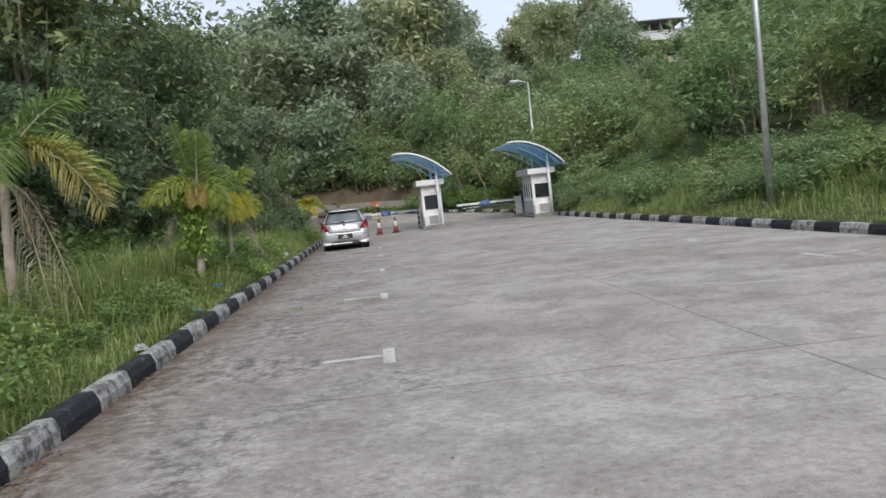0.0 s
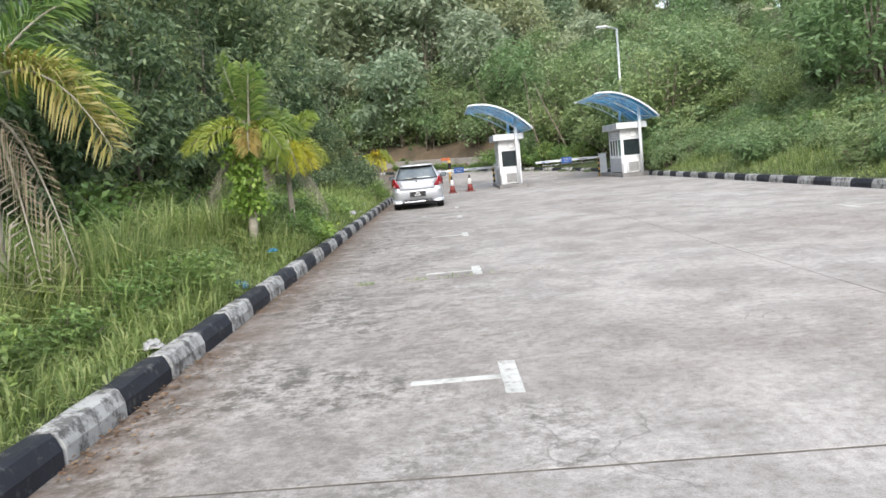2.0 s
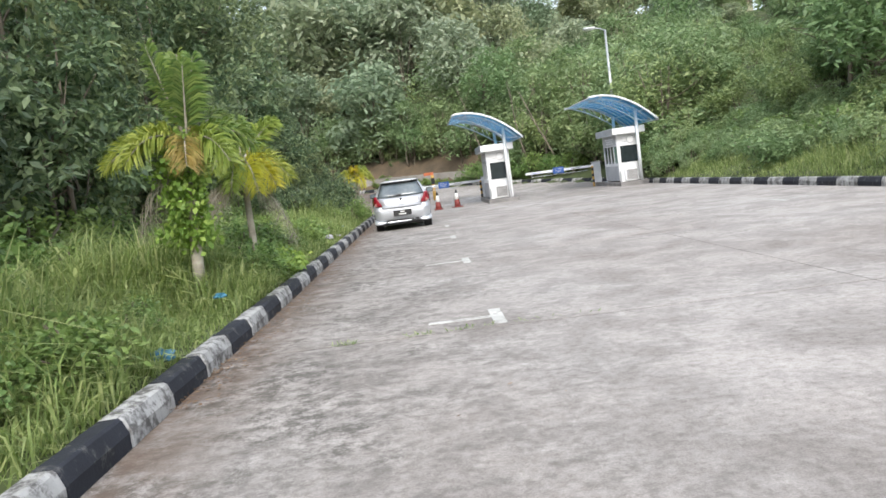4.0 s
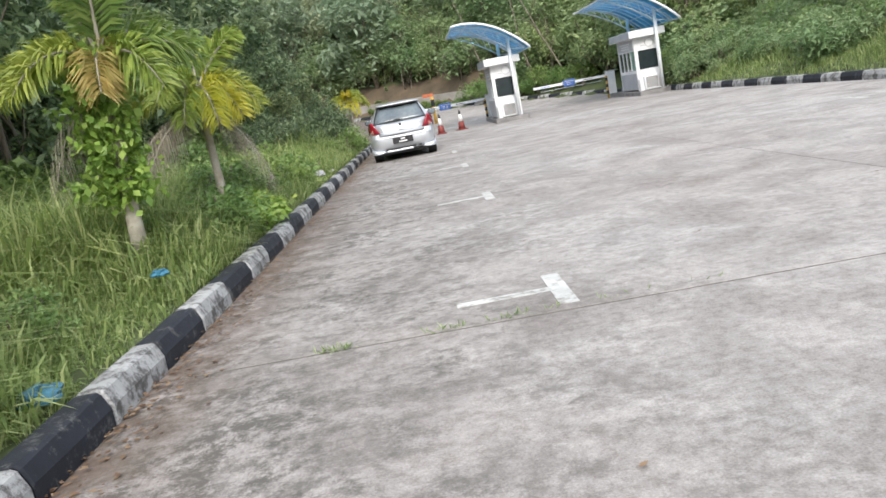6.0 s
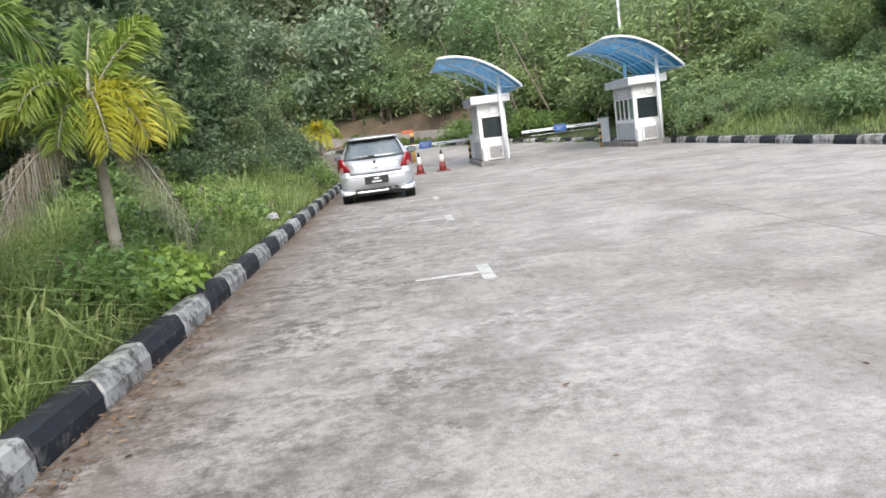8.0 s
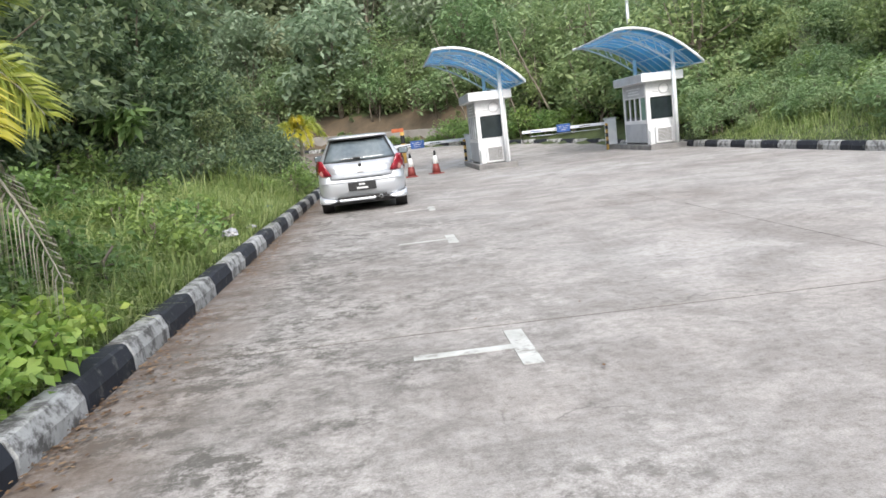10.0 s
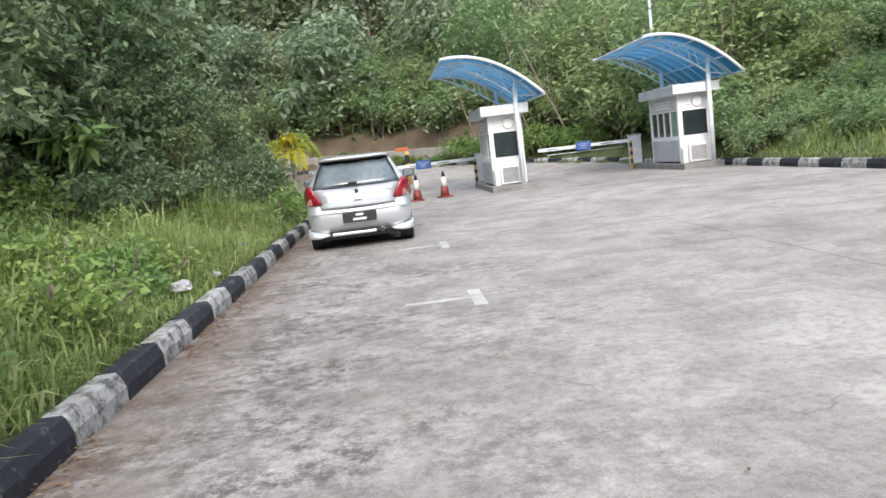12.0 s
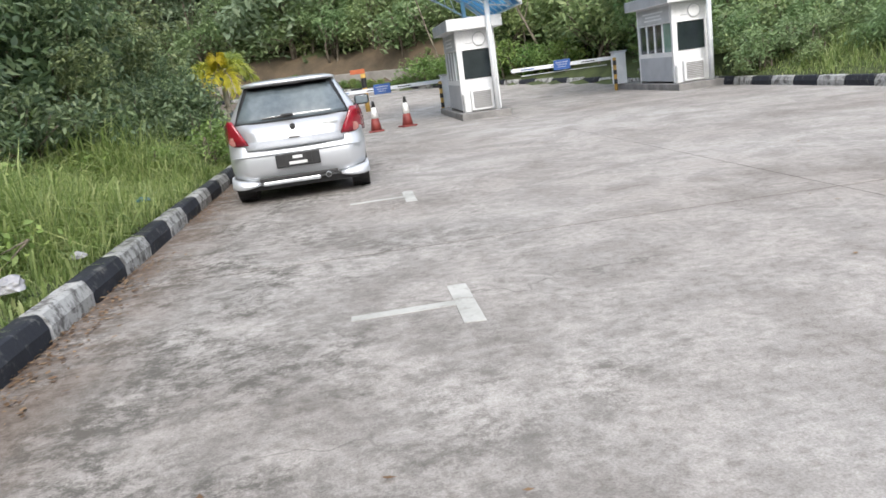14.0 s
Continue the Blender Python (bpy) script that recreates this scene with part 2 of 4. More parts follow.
SILVER = car_paint()
LAMP_RED = worn("red_lens", (0.20, 0.007, 0.018), (0.30, 0.016, 0.03), 6, 60, 0.12, 0, 0.0, 0.7)
LAMP_CLEAR = worn("clear_lens", (0.26, 0.08, 0.075), (0.40, 0.20, 0.18), 9, 60, 0.12, 0, 0.0, 0.7)
PLATE_INK = worn("plate_ink", (0.6, 0.6, 0.6), (0.72, 0.72, 0.72), 9, 60, 0.5)


# ---- builders ----
def mesh_of(name, bm, material, smooth=False):
    me = bpy.data.meshes.new(name)
    bm.to_mesh(me)
    bm.free()
    me.materials.append(material)
    if smooth:
        me.polygons.foreach_set("use_smooth", [True] * len(me.polygons))
    return me


def part(name, bm, material, parent=None, label="", smooth=False, at=None):
    ob = new(name, mesh_of(name, bm, material, smooth))
    ob.parent = parent
    if at:
        ob.location = at
    if label:
        tagged(ob, label)
    return ob


def thing(name, place, label, category, group="", kind="", turn=0):
    ob = new(name)
    ob.matrix_world = pose(*place, 0, 0, turn)
    return tagged(ob, label, category, group, kind)


def box(x0, x1, y0, y1, z0, z1, bevel=0.0, bm=None):
    bm = bm or bmesh.new()
    r = bmesh.ops.create_cube(bm, size=1, matrix=Matrix.LocRotScale(((x0 + x1) / 2, (y0 + y1) / 2, (z0 + z1) / 2), None, (x1 - x0, y1 - y0, z1 - z0)))
    if bevel:
        es = {e for v in r["verts"] for e in v.link_edges}
        bmesh.ops.bevel(bm, geom=list(es), offset=bevel, segments=2, affect="EDGES", profile=0.5)
    return bm


def tube(points, radii, sides=8, bm=None):
    """A round bar along points, with its ends closed."""
    bm = bm or bmesh.new()
    rings = []
    for i, p in enumerate(points):
        a, b = Vector(points[max(i - 1, 0)]), Vector(points[min(i + 1, len(points) - 1)])
        q = (b - a).to_track_quat("Z", "Y")
        r = radii[i] if isinstance(radii, (list, tuple)) else radii
        rings.append([bm.verts.new(Vector(p) + q @ Vector((r * math.cos(2 * math.pi * k / sides), r * math.sin(2 * math.pi * k / sides), 0))) for k in range(sides)])
    for a, b in zip(rings, rings[1:]):
        for k in range(sides):
            bm.faces.new((a[k], a[(k + 1) % sides], b[(k + 1) % sides], b[k]))
    bm.faces.new(rings[0][::-1])
    bm.faces.new(rings[-1])
    return bm


def loft(rings, bm=None, caps=True):
    bm = bm or bmesh.new()
    vs = [[bm.verts.new(p) for p in r] for r in rings]
    n = len(vs[0])
    for a, b in zip(vs, vs[1:]):
        for k in range(n):
            bm.faces.new((a[k], a[(k + 1) % n], b[(k + 1) % n], b[k]))
    if caps:
        bm.faces.new(vs[0][::-1])
        bm.faces.new(vs[-1])
    return bm


def slab(poly, depth, bm=None):
    """A flat polygon with thickness; depth is the vector through it."""
    bm = bm or bmesh.new()
    d = Vector(depth)
    return loft([[Vector(p) for p in poly], [Vector(p) + d for p in poly]], bm)


def quads_mesh(name, verts, per, material):
    """Many separate small faces of per corners each."""
    verts = np.asarray(verts, dtype=np.float32).reshape(-1, 3)
    n = len(verts) // per
    me = bpy.data.meshes.new(name)
    me.from_pydata(verts.tolist(), [], np.arange(n * per).reshape(n, per).tolist())
    me.materials.append(material)
    return me


# ---- lie of the land ----
def base(y):
    return 0.055 * max(0.0, y - 36.0)


FAR = [(9.05, 34.9), (8.7, 37.6), (7.4, 40.4), (5.6, 43.2), (3.0, 46.6), (-0.5, 50.0), (-5.0, 53.2), (-11, 56.5), (-19, 60), (-30, 64), (-45, 69)]
NEAR = [(-2.6, 29.6), (-2.75, 31.2), (-3.3, 32.9), (-4.6, 34.9), (-7.0, 37.4), (-11, 40.6), (-17, 44.6), (-26, 49.5), (-42, 57)]


def beyond(x, y, line):
    """Signed distance to a bent line; positive on the side to the left of its way."""
    best, sign = 1e9, 1
    for (ax, ay), (bx, by) in zip(line, line[1:]):
        dx, dy = bx - ax, by - ay
        k = min(1, max(0, ((x - ax) * dx + (y - ay) * dy) / (dx * dx + dy * dy)))
        d = math.hypot(x - ax - k * dx, y - ay - k * dy)
        if d < best:
            best, sign = d, 1 if dx * (y - ay) - dy * (x - ax) > 0 else -1
    return best * sign


def height(x, y):
    z = base(y)
    far = -beyond(x, y, FAR) if y > 30 else -1
    if x > 9.1 and y < 36:
        far = max(far, x - 9.1)
        d = x - 9.1
        right = 0.13 + 0.30 * min(d, 4) + 0.27 * max(0, d - 4)
    else:
        right = None
    if far > 0.15:
        cut = 0.13 + 0.05 * min(far, 1.2) + (1.5 * min(1, max(0, far - 1.3) / 1.1)) + 0.36 * max(0, far - 2.4)
        if right is not None:
            k = min(1, max(0, (y - 26) / 12))
            cut = right * (1 - k) + (0.13 + 0.34 * far) * k
        elif x > 5:
            k = min(1, (x - 5) / 4)
            cut = (0.13 + 0.34 * far) * k + cut * (1 - k)
        return z + min(cut, max(8, 21 - 0.6 * max(0, x - 15))) + 0.25 * noise.noise((x * 0.3, y * 0.3, 0)) * min(1, far / 3)
    left = -2.72 - x if y < 29.6 else min(-2.72 - x, beyond(x, y, NEAR) - 0.1)
    if left > 0:
        return z + 0.13 + 0.055 * min(left, 5) + 0.25 * max(0, left - 22) + 0.08 * noise.noise((x * 0.7, y * 0.7, 3)) * min(1, left)
    return z - 0.08


def ground():
    xs = sorted({*np.arange(-14, 24, 0.6).round(2), *np.arange(-60, -14, 3.0), *np.arange(24, 100, 4.0), -900, -400, -200, -120, 140, 240, 500, 900, -2.86, -2.78, -2.66, 9.05, 9.17, 9.25} - {-2.6, 9.4})
    ys = sorted({*np.arange(-14, 66, 0.7).round(2), *np.arange(66, 150, 4.0), -900, -300, -100, -50, -25, 200, 400, 900})
    verts = [(x, y, height(x, y)) for y in ys for x in xs]
    w = len(xs)
    faces = [(j * w + i, j * w + i + 1, (j + 1) * w + i + 1, (j + 1) * w + i) for j in range(len(ys) - 1) for i in range(w - 1)]
    me = bpy.data.meshes.new("ground")
    me.from_pydata(verts, [], faces)
    for m in (UNDER, CUT):
        me.materials.append(m)
    for p in me.polygons:
        c = p.center
        far = -beyond(c.x, c.y, FAR) if c.y > 30 else -1
        p.material_index = 1 if 0.9 < far < 3.2 and c.x < 6 and c.y > 36 else 0
        p.use_smooth = True
    tagged(new("ground", me), "grassy verge and wooded hillside soil", "ground", kind="structure")


ground()


def exit_road():
    bm = bmesh.new()
    n = 40
    rows = []
    for i in range(n):
        t = i / (n - 1)

        def along(line):
            k = t * (len(line) - 1)
            j = min(int(k), len(line) - 2)
            a, b = line[j], line[j + 1]
            return a[0] + (b[0] - a[0]) * (k - j), a[1] + (b[1] - a[1]) * (k - j)
        a, b = along(NEAR), along(FAR)
        rows.append([bm.verts.new((a[0] + (b[0] - a[0]) * u, a[1] + (b[1] - a[1]) * u, base(a[1] + (b[1] - a[1]) * u) - 0.012)) for u in (0, 0.25, 0.5, 0.75, 1)])
    for p, q in zip(rows, rows[1:]):
        for k in range(4):
            bm.faces.new((p[k], p[k + 1], q[k + 1], q[k]))
    ob = part("road", bm, CONCRETE, None, "", True)
    tagged(ob, "pale concrete road curving away behind the barriers", "road", kind="structure")


exit_road()


# ---- kerbs: blocks painted black and white in turn ----
def kerb_block_mesh(name, length, material, seed):
    rnd = random.Random(seed)
    prof = [(0.0, -0.08), (0.0, 0.10), (-0.035, 0.185), (-0.055, 0.2), (-0.17, 0.2), (-0.19, 0.185), (-0.19, -0.08)]
    rings = []
    for y in (0.006, 0.02, length * 0.33, length * 0.66, length - 0.02, length - 0.006):
        e = 0.008 if y in (0.006, length - 0.006) else 0
        rings.append([(x + (e if x < -0.1 else -e) + rnd.uniform(-0.004, 0.004), y, z - e * (z > 0) + rnd.uniform(-0.004, 0.004)) for x, z in prof])
    return mesh_of(name, loft(rings), material)


def kerb(name, line, LEN, phase, flip, label):
    blocks = [[kerb_block_mesh("kerb_block", LEN, m, s) for s in range(4)] for m in (KERB_WHITE, KERB_BLACK)]
    k = tagged(new(name), label, "kerb", kind="structure")
    pts = [Vector((x, y, 0)) for x, y in line]
    seg, used, i = 0, 0.0, phase
    while seg < len(pts) - 1:
        a, b = pts[seg], pts[seg + 1]
        d = (b - a).length
        if used + LEN * 0.5 > d:
            used -= d
            seg += 1
            continue
        p = a + (b - a) * (used / d)
        q = (b - a).normalized()
        rz = math.degrees(math.atan2(-q.x, q.y))
        ob = new("kerb_block", blocks[i % 2][(i * 7 + seg) % 4])
        m = pose(p.x, p.y, base(p.y), 0, 0, rz)
        if flip:
            m = pose(p.x + q.x * LEN, p.y + q.y * LEN, base(p.y), 0, 0, rz + 180)
        ob.parent = k
        ob.matrix_local = m
        used += LEN
        i += 1


kerb("kerb_1", [(-2.56, -8.69), (-2.54, 10.0), (-2.6, 29.6)] + NEAR[1:6], 0.8233, 0, False, "black and white painted concrete kerb beside the verge")
kerb("kerb_2", [(9.02, 29.63 - 46 * 0.872), (9.02, 34.9)] + FAR[1:8], 0.872, 1, True, "black and white painted concrete kerb along the bank")


# ---- concrete lot: slabs with open joints ----
def lot():
    lot_ob = tagged(new("pavement"), "weathered grey concrete slabs of a parking lot", "pavement", kind="structure")
    bed = bmesh.new()
    box(-2.64, 9.06, -25.2, 36.4, -0.3, -0.0035, 0, bed)
    part("joint_bed", bed, JOINT, lot_ob)
    cache = {}
    skew = 0.045
    for j in range(-4, 7):
        for x0, x1 in ((-2.62, 3.3), (3.3, 9.05)):
            y0 = -1.06 + 6.05 * j - skew * (x0 + 0.5)
            deep = 6.05 if j < 6 else 36.0 - y0
            key = (round(x1 - x0, 2), round(deep, 2))
            if key not in cache:
                bm = box(0.006, key[0] - 0.006, 0.0125, key[1] - 0.0125, -0.16, 0, 0.003)
                for v in bm.verts:
                    v.co.y -= skew * v.co.x
                cache[key] = mesh_of("slab", bm, CONCRETE)
            ob = new("slab", cache[key])
            ob.parent = lot_ob
            ob.location = (x0, y0, 0)


def retaining_wall():
    """A low stained wall along the far side of the road, below the soil cut."""
    pts = []
    for (ax, ay), (bx, by) in zip(FAR[3:9], FAR[4:10]):
        d = math.hypot(bx - ax, by - ay)
        pts.append((ax + (by - ay) / d * 1.35, ay - (bx - ax) / d * 1.35))
    rings = []
    for x, y in pts:
        z = base(y)
        rings.append([(x, y, z - 0.3), (x, y, z + 0.85), (x + 0.12, y + 0.13, z + 0.88), (x + 0.12, y + 0.13, z - 0.3)])
    ob = part("wall_1", loft(rings), WALL_GREY)
    tagged(ob, "low stained grey retaining wall below the soil cut", "wall", kind="structure")


retaining_wall()


# ---- bay markings ----
def bay_mark(material):
    bm = bmesh.new()
    poly = [(-0.69, 0.44), (-0.08, 0.43), (-0.08, 0.10), (0.04, 0.085), (0.04, 0.845), (-0.08, 0.85), (-0.08, 0.525), (-0.69, 0.535)]
    slab([(x, y, 0.0) for x, y in poly], (0, 0, 0.0035), bm)
    return mesh_of("bay_marking", bm, material)


BAY, BAY_FAINT = bay_mark(MARK), bay_mark(MARK_FAINT)
for y in (0.0, 5.0, 10.0, 15.0, 19.2):
    ob = new("bay_marking", BAY_FAINT if y > 12 else BAY)
    ob.location = (0, y, 0.0005)
    tagged(ob, "worn white painted T-shaped parking bay mark on concrete", "road marking", "bay marks")
for y in (4.6, 9.5, 14.4):
    ob = new("bay_marking", BAY_FAINT)
    ob.matrix_world = pose(6.8, y, 0.0005, 0, 0, 180)
    tagged(ob, "faint worn T-shaped parking bay mark near the bank", "road marking", "bay marks")


# ---- ticket booths with curved canopies ----
def booth():
    b = thing("ticket_booth", (2.3, 30.72, 0), "white ticket booth with dark windows and grey concrete plinth", "booth", "ticket booths")
    part("plinth", box(-0.12, 1.16, -0.5, 4.1, -0.05, 0.17, 0.02), GREY_DARK, b)
    # walls as a frame round the openings
    for a in [(0, 0.1, 0, 0.1, 0.17, 2.2), (0.9, 1.0, 0, 0.1, 0.17, 2.2), (0.1, 0.9, 0, 0.09, 1.72, 2.2), (0.1, 0.9, 0, 0.09, 0.17, 0.98),
              (0, 0.09, 0.1, 2.3, 1.72, 2.2), (0, 0.09, 0.1, 2.3, 0.86, 0.98), (0, 0.1, 2.3, 2.4, 0.17, 2.2), (0.9, 1.0, 0.1, 2.4, 0.17, 2.2), (0.1, 0.9, 2.3, 2.4, 0.17, 2.2)]:
        part("wall_panel", box(*a, 0.004), WHITE, b)
    part("side_panel", box(-0.012, 0.07, 0.14, 2.28, 0.22, 0.86, 0.006), GREY_PANEL, b, "grey corrugated side panel")
    part("fascia_panel", box(-0.014, 0.0, 0.12, 2.28, 1.76, 2.16, 0.003), SLAB_EDGE, b)
    bars = bmesh.new()
    for k, (y0, y1) in enumerate(((0.5, 1.9), (0.7, 1.7), (0.6, 1.8))):
        box(-0.02, -0.013, y0, y1, 2.02 - 0.09 * k, 2.06 - 0.09 * k, 0, bars)
    part("lettering_bar", bars, WHITE, b)
    part("front_window", box(0.12, 0.88, 0.03, 0.045, 1.0, 1.7), WINDOW, b, "dark tinted front window")
    f = bmesh.new()
    for a in [(0.1, 0.13, -0.01, 0.06, 0.98, 1.72), (0.87, 0.9, -0.01, 0.06, 0.98, 1.72), (0.1, 0.9, -0.012, 0.06, 0.95, 0.985), (0.1, 0.9, -0.012, 0.06, 1.71, 1.735)]:
        box(*a, 0.003, f)
    part("window_frame", f, WHITE, b)
    for k in range(4):
        y0 = 0.14 + 0.54 * k
        part("side_window", box(0.03, 0.045, y0, y0 + 0.5, 0.98, 1.72), WINDOW_GREEN if k == 0 else WINDOW, b)
        part("mullion", box(-0.008, 0.07, y0 + 0.5, y0 + 0.54, 0.98, 1.72, 0.003), STEEL_WHITE, b)
    part("round_badge", tube([(0.6, -0.03, 1.96), (0.6, 0.0, 1.96)], [0.15, 0.155], 28), WHITE, b, "round white plaque")
    rim = bmesh.new()
    tube([(0.6 + 0.16 * math.cos(a), -0.025, 1.96 + 0.16 * math.sin(a)) for a in np.linspace(0.02, 6.25, 30)], 0.014, 6, rim)
    part("badge_rim", rim, SLAB_EDGE, b)
    part("badge_bar", box(0.24, 0.42, -0.012, 0.0, 1.86, 1.885), SLAB_EDGE, b)
    ac = part("air_conditioner", box(0.22, 0.80, -0.12, 0.0, 0.2, 0.72, 0.012), WHITE, b)
    part("grille", box(0.28, 0.74, -0.13, -0.118, 0.25, 0.67, 0.004), GREY_DARK, ac, "grey condenser grille")
    g = bmesh.new()
    for k in range(9):
        box(0.285, 0.735, -0.136, -0.128, 0.27 + 0.045 * k, 0.283 + 0.045 * k, 0, g)
    part("grille_slats", g, SLAB_EDGE, ac)
    part("roof", box(-0.22, 1.18, -0.32, 2.72, 2.2, 2.48, 0.015), WHITE, b, "flat white roof slab")
    part("fascia", box(-0.226, -0.214, -0.3, 2.7, 2.22, 2.46, 0.003), SLAB_EDGE, b)
    part("pipe", tube([(0.03, -0.06, 0.17), (0.03, -0.06, 0.62)], 0.03, 8), STEEL, b)
    # canopy: posts, trusses, purlins and a curved blue sheet
    for y in (-0.40, 3.3):
        part("post", tube([(0.82, y, 0.17), (0.82, y, 3.15)], 0.068, 12), STEEL_WHITE, b, "round white canopy post", True)

    def arch(u):
        """From the high edge at u=0 to the low edge at u=1."""
        return -1.28 + 2.78 * u, 3.80 + 0.42 * u - 1.62 * u * u
    rnd = 18
    y0, y1 = -1.2, 3.9
    sheet = bmesh.new()
    top = [[sheet.verts.new((arch(i / rnd)[0], y, arch(i / rnd)[1])) for i in range(rnd + 1)] for y in np.linspace(y0, y1, 6)]
    for p, q in zip(top, top[1:]):
        for i in range(rnd):
            sheet.faces.new((p[i], p[i + 1], q[i + 1], q[i]))
    bmesh.ops.solidify(sheet, geom=sheet.faces[:], thickness=0.012)
    ob = part("canopy_sheet", sheet, CANOPY, b, "curved translucent blue polycarbonate sheet", True)
    for y in (y0, y1):
        part("edge_rail", tube([(arch(u)[0], y, arch(u)[1] + 0.02) for u in np.linspace(0, 1, 16)], 0.045, 8), STEEL_WHITE, b, "white curved edge rail", True)
    for u in (0.0, 1.0):
        part("end_rail", tube([(arch(u)[0], y0, arch(u)[1]), (arch(u)[0], y1, arch(u)[1])], 0.03, 8), STEEL_WHITE, b)
    for k in range(3):
        u = 0.2 + 0.3 * k
        x, z = arch(u)
        part("purlin", tube([(x, y0 + 0.03, z - 0.04), (x, y1 - 0.03, z - 0.04)], 0.022, 6), STEEL_WHITE, b)
    for k in range(7):
        y = y0 + 0.6375 * (k + 1)
        part("rib", tube([(arch(u)[0], y, arch(u)[1] - 0.035) for u in np.linspace(0.02, 0.98, 12)], 0.016, 6), STEEL_WHITE, b)
    for y in (-0.40, 3.3):
        t = bmesh.new()
        foot = Vector((0.82, y, 2.72))
        tip = Vector((arch(0.06)[0], y, arch(0.06)[1] - 0.05))
        low = []
        for s in np.linspace(0, 1, 9):
            p = foot.lerp(tip, s)
            p.z += 0.42 * s * (1 - s)
            low.append(p)
        tube(low, 0.028, 8, t)
        tube([(arch(u)[0], y, arch(u)[1] - 0.05) for u in np.linspace(0.03, 0.97, 12)], 0.025, 8, t)
        tube([(0.82, y, 2.72), (arch(0.97)[0], y, arch(0.97)[1] - 0.05)], 0.022, 8, t)
        for k, u in ((1, 0.62), (2, 0.55), (3, 0.40), (4, 0.36), (5, 0.25)):
            tube([low[k], (arch(u)[0], y, arch(u)[1] - 0.05)], 0.014, 6, t)
        part("truss", t, STEEL_WHITE, b, "white steel truss", True)
    return b


lot()
BOOTH = booth()
copy_thing(BOOTH, pose(7.94, 30.62, 0))


# ---- barriers ----
def barrier(x, y, reach, post_x, label):
    b = thing("boom_barrier", (x, y, 0), label, "barrier", "boom barriers")
    z = 0.17
    part("housing", box(-0.02, 0.34, -0.18, 0.18, z, 1.12, 0.02), STEEL_WHITE, b, "pale grey steel housing")
    part("housing_cap", box(-0.05, 0.37, -0.2, 0.2, 1.12, 1.17, 0.01), SLAB_EDGE, b)
    arm = part("arm", box(-reach, 0.05, -0.24, -0.19, 0.93, 1.04, 0.008), STEEL_WHITE, b, "white boom arm")
    for k in range(3):
        x0 = -reach + 0.3 + k * 0.95
        part("stripe", box(x0, x0 + 0.42, -0.245, -0.188, 0.965, 0.995, 0.003), BLACK if k else BLUE_SIGN, arm)
    sx = -reach * 0.52
    sign = part("sign", box(sx - 0.26, sx + 0.26, -0.27, -0.25, 0.84, 1.14, 0.006), BLUE_SIGN, b, "small blue sign with unreadable white lines")
    for k in range(3):
        part("lettering_bar", box(sx - 0.2 + 0.04 * k, sx + 0.2 - 0.05 * k, -0.274, -0.268, 1.055 - 0.07 * k, 1.067 - 0.07 * k), PLATE_INK, sign)
    part("hanging_rod", tube([(-reach + 0.3, -0.215, 0.80), (-0.3, -0.215, 0.80)], 0.012, 6), STEEL, b)
    for px in post_x:
        p = part("bollard", tube([(px, -0.42, 0.0), (px, -0.42, 0.98)], 0.05, 12), YELLOW, b, "yellow bollard with black bands", True)
        for k in range(3):
            part("band", tube([(px, -0.42, 0.2 + 0.28 * k), (px, -0.42, 0.34 + 0.28 * k)], 0.053, 12), BLACK, p)
    return b


barrier(7.72, 34.6, 3.3, (-0.12,), "white boom barrier with blue sign beside the far booth")
barrier(2.35, 35.1, 3.6, (-0.1,), "white boom barrier with blue sign lowered across the entry")


def hazard_post():
    b = thing("hazard_post", (0.05, 39.5, base(39.5)), "yellow and black post with an orange plate on top", "post")
    p = part("post", tube([(0, 0, -0.05), (0, 0, 1.35)], 0.09, 12), YELLOW, b, "", True)
    part("band", tube([(0, 0, 0.85), (0, 0, 1.2)], 0.094, 12), BLACK, p)
    part("plate", box(-0.45, 0.08, -0.04, 0.04, 1.36, 1.52, 0.01), ORANGE, b, "orange plate")


hazard_post()


# ---- cones ----
def cone():
    c = thing("traffic_cone", (0.02, 30.85, 0), "faded red traffic cone with white collar on concrete", "traffic cone", "traffic cones")
    part("base", box(-0.2, 0.2, -0.2, 0.2, 0, 0.04, 0.015), CONE_RED, c)

    def ring(z):
        return 0.15 - 0.155 * z
    part("body", tube([(0, 0, 0.04), (0, 0, 0.34)], [ring(0.04), ring(0.34)], 16), CONE_RED, c, "", True)
    part("collar", tube([(0, 0, 0.34), (0, 0, 0.62)], [ring(0.34) + 0.003, ring(0.62) + 0.003], 16), CONE_WHITE, c, "white reflective collar", True)
    part("tip", tube([(0, 0, 0.62), (0, 0, 0.76), (0, 0, 0.78)], [ring(0.62), ring(0.76), 0.02], 16), BLACK, c, "", True)
    return c


CONE = cone()
copy_thing(CONE, pose(0.86, 31.2, 0, 0, 0, 20))


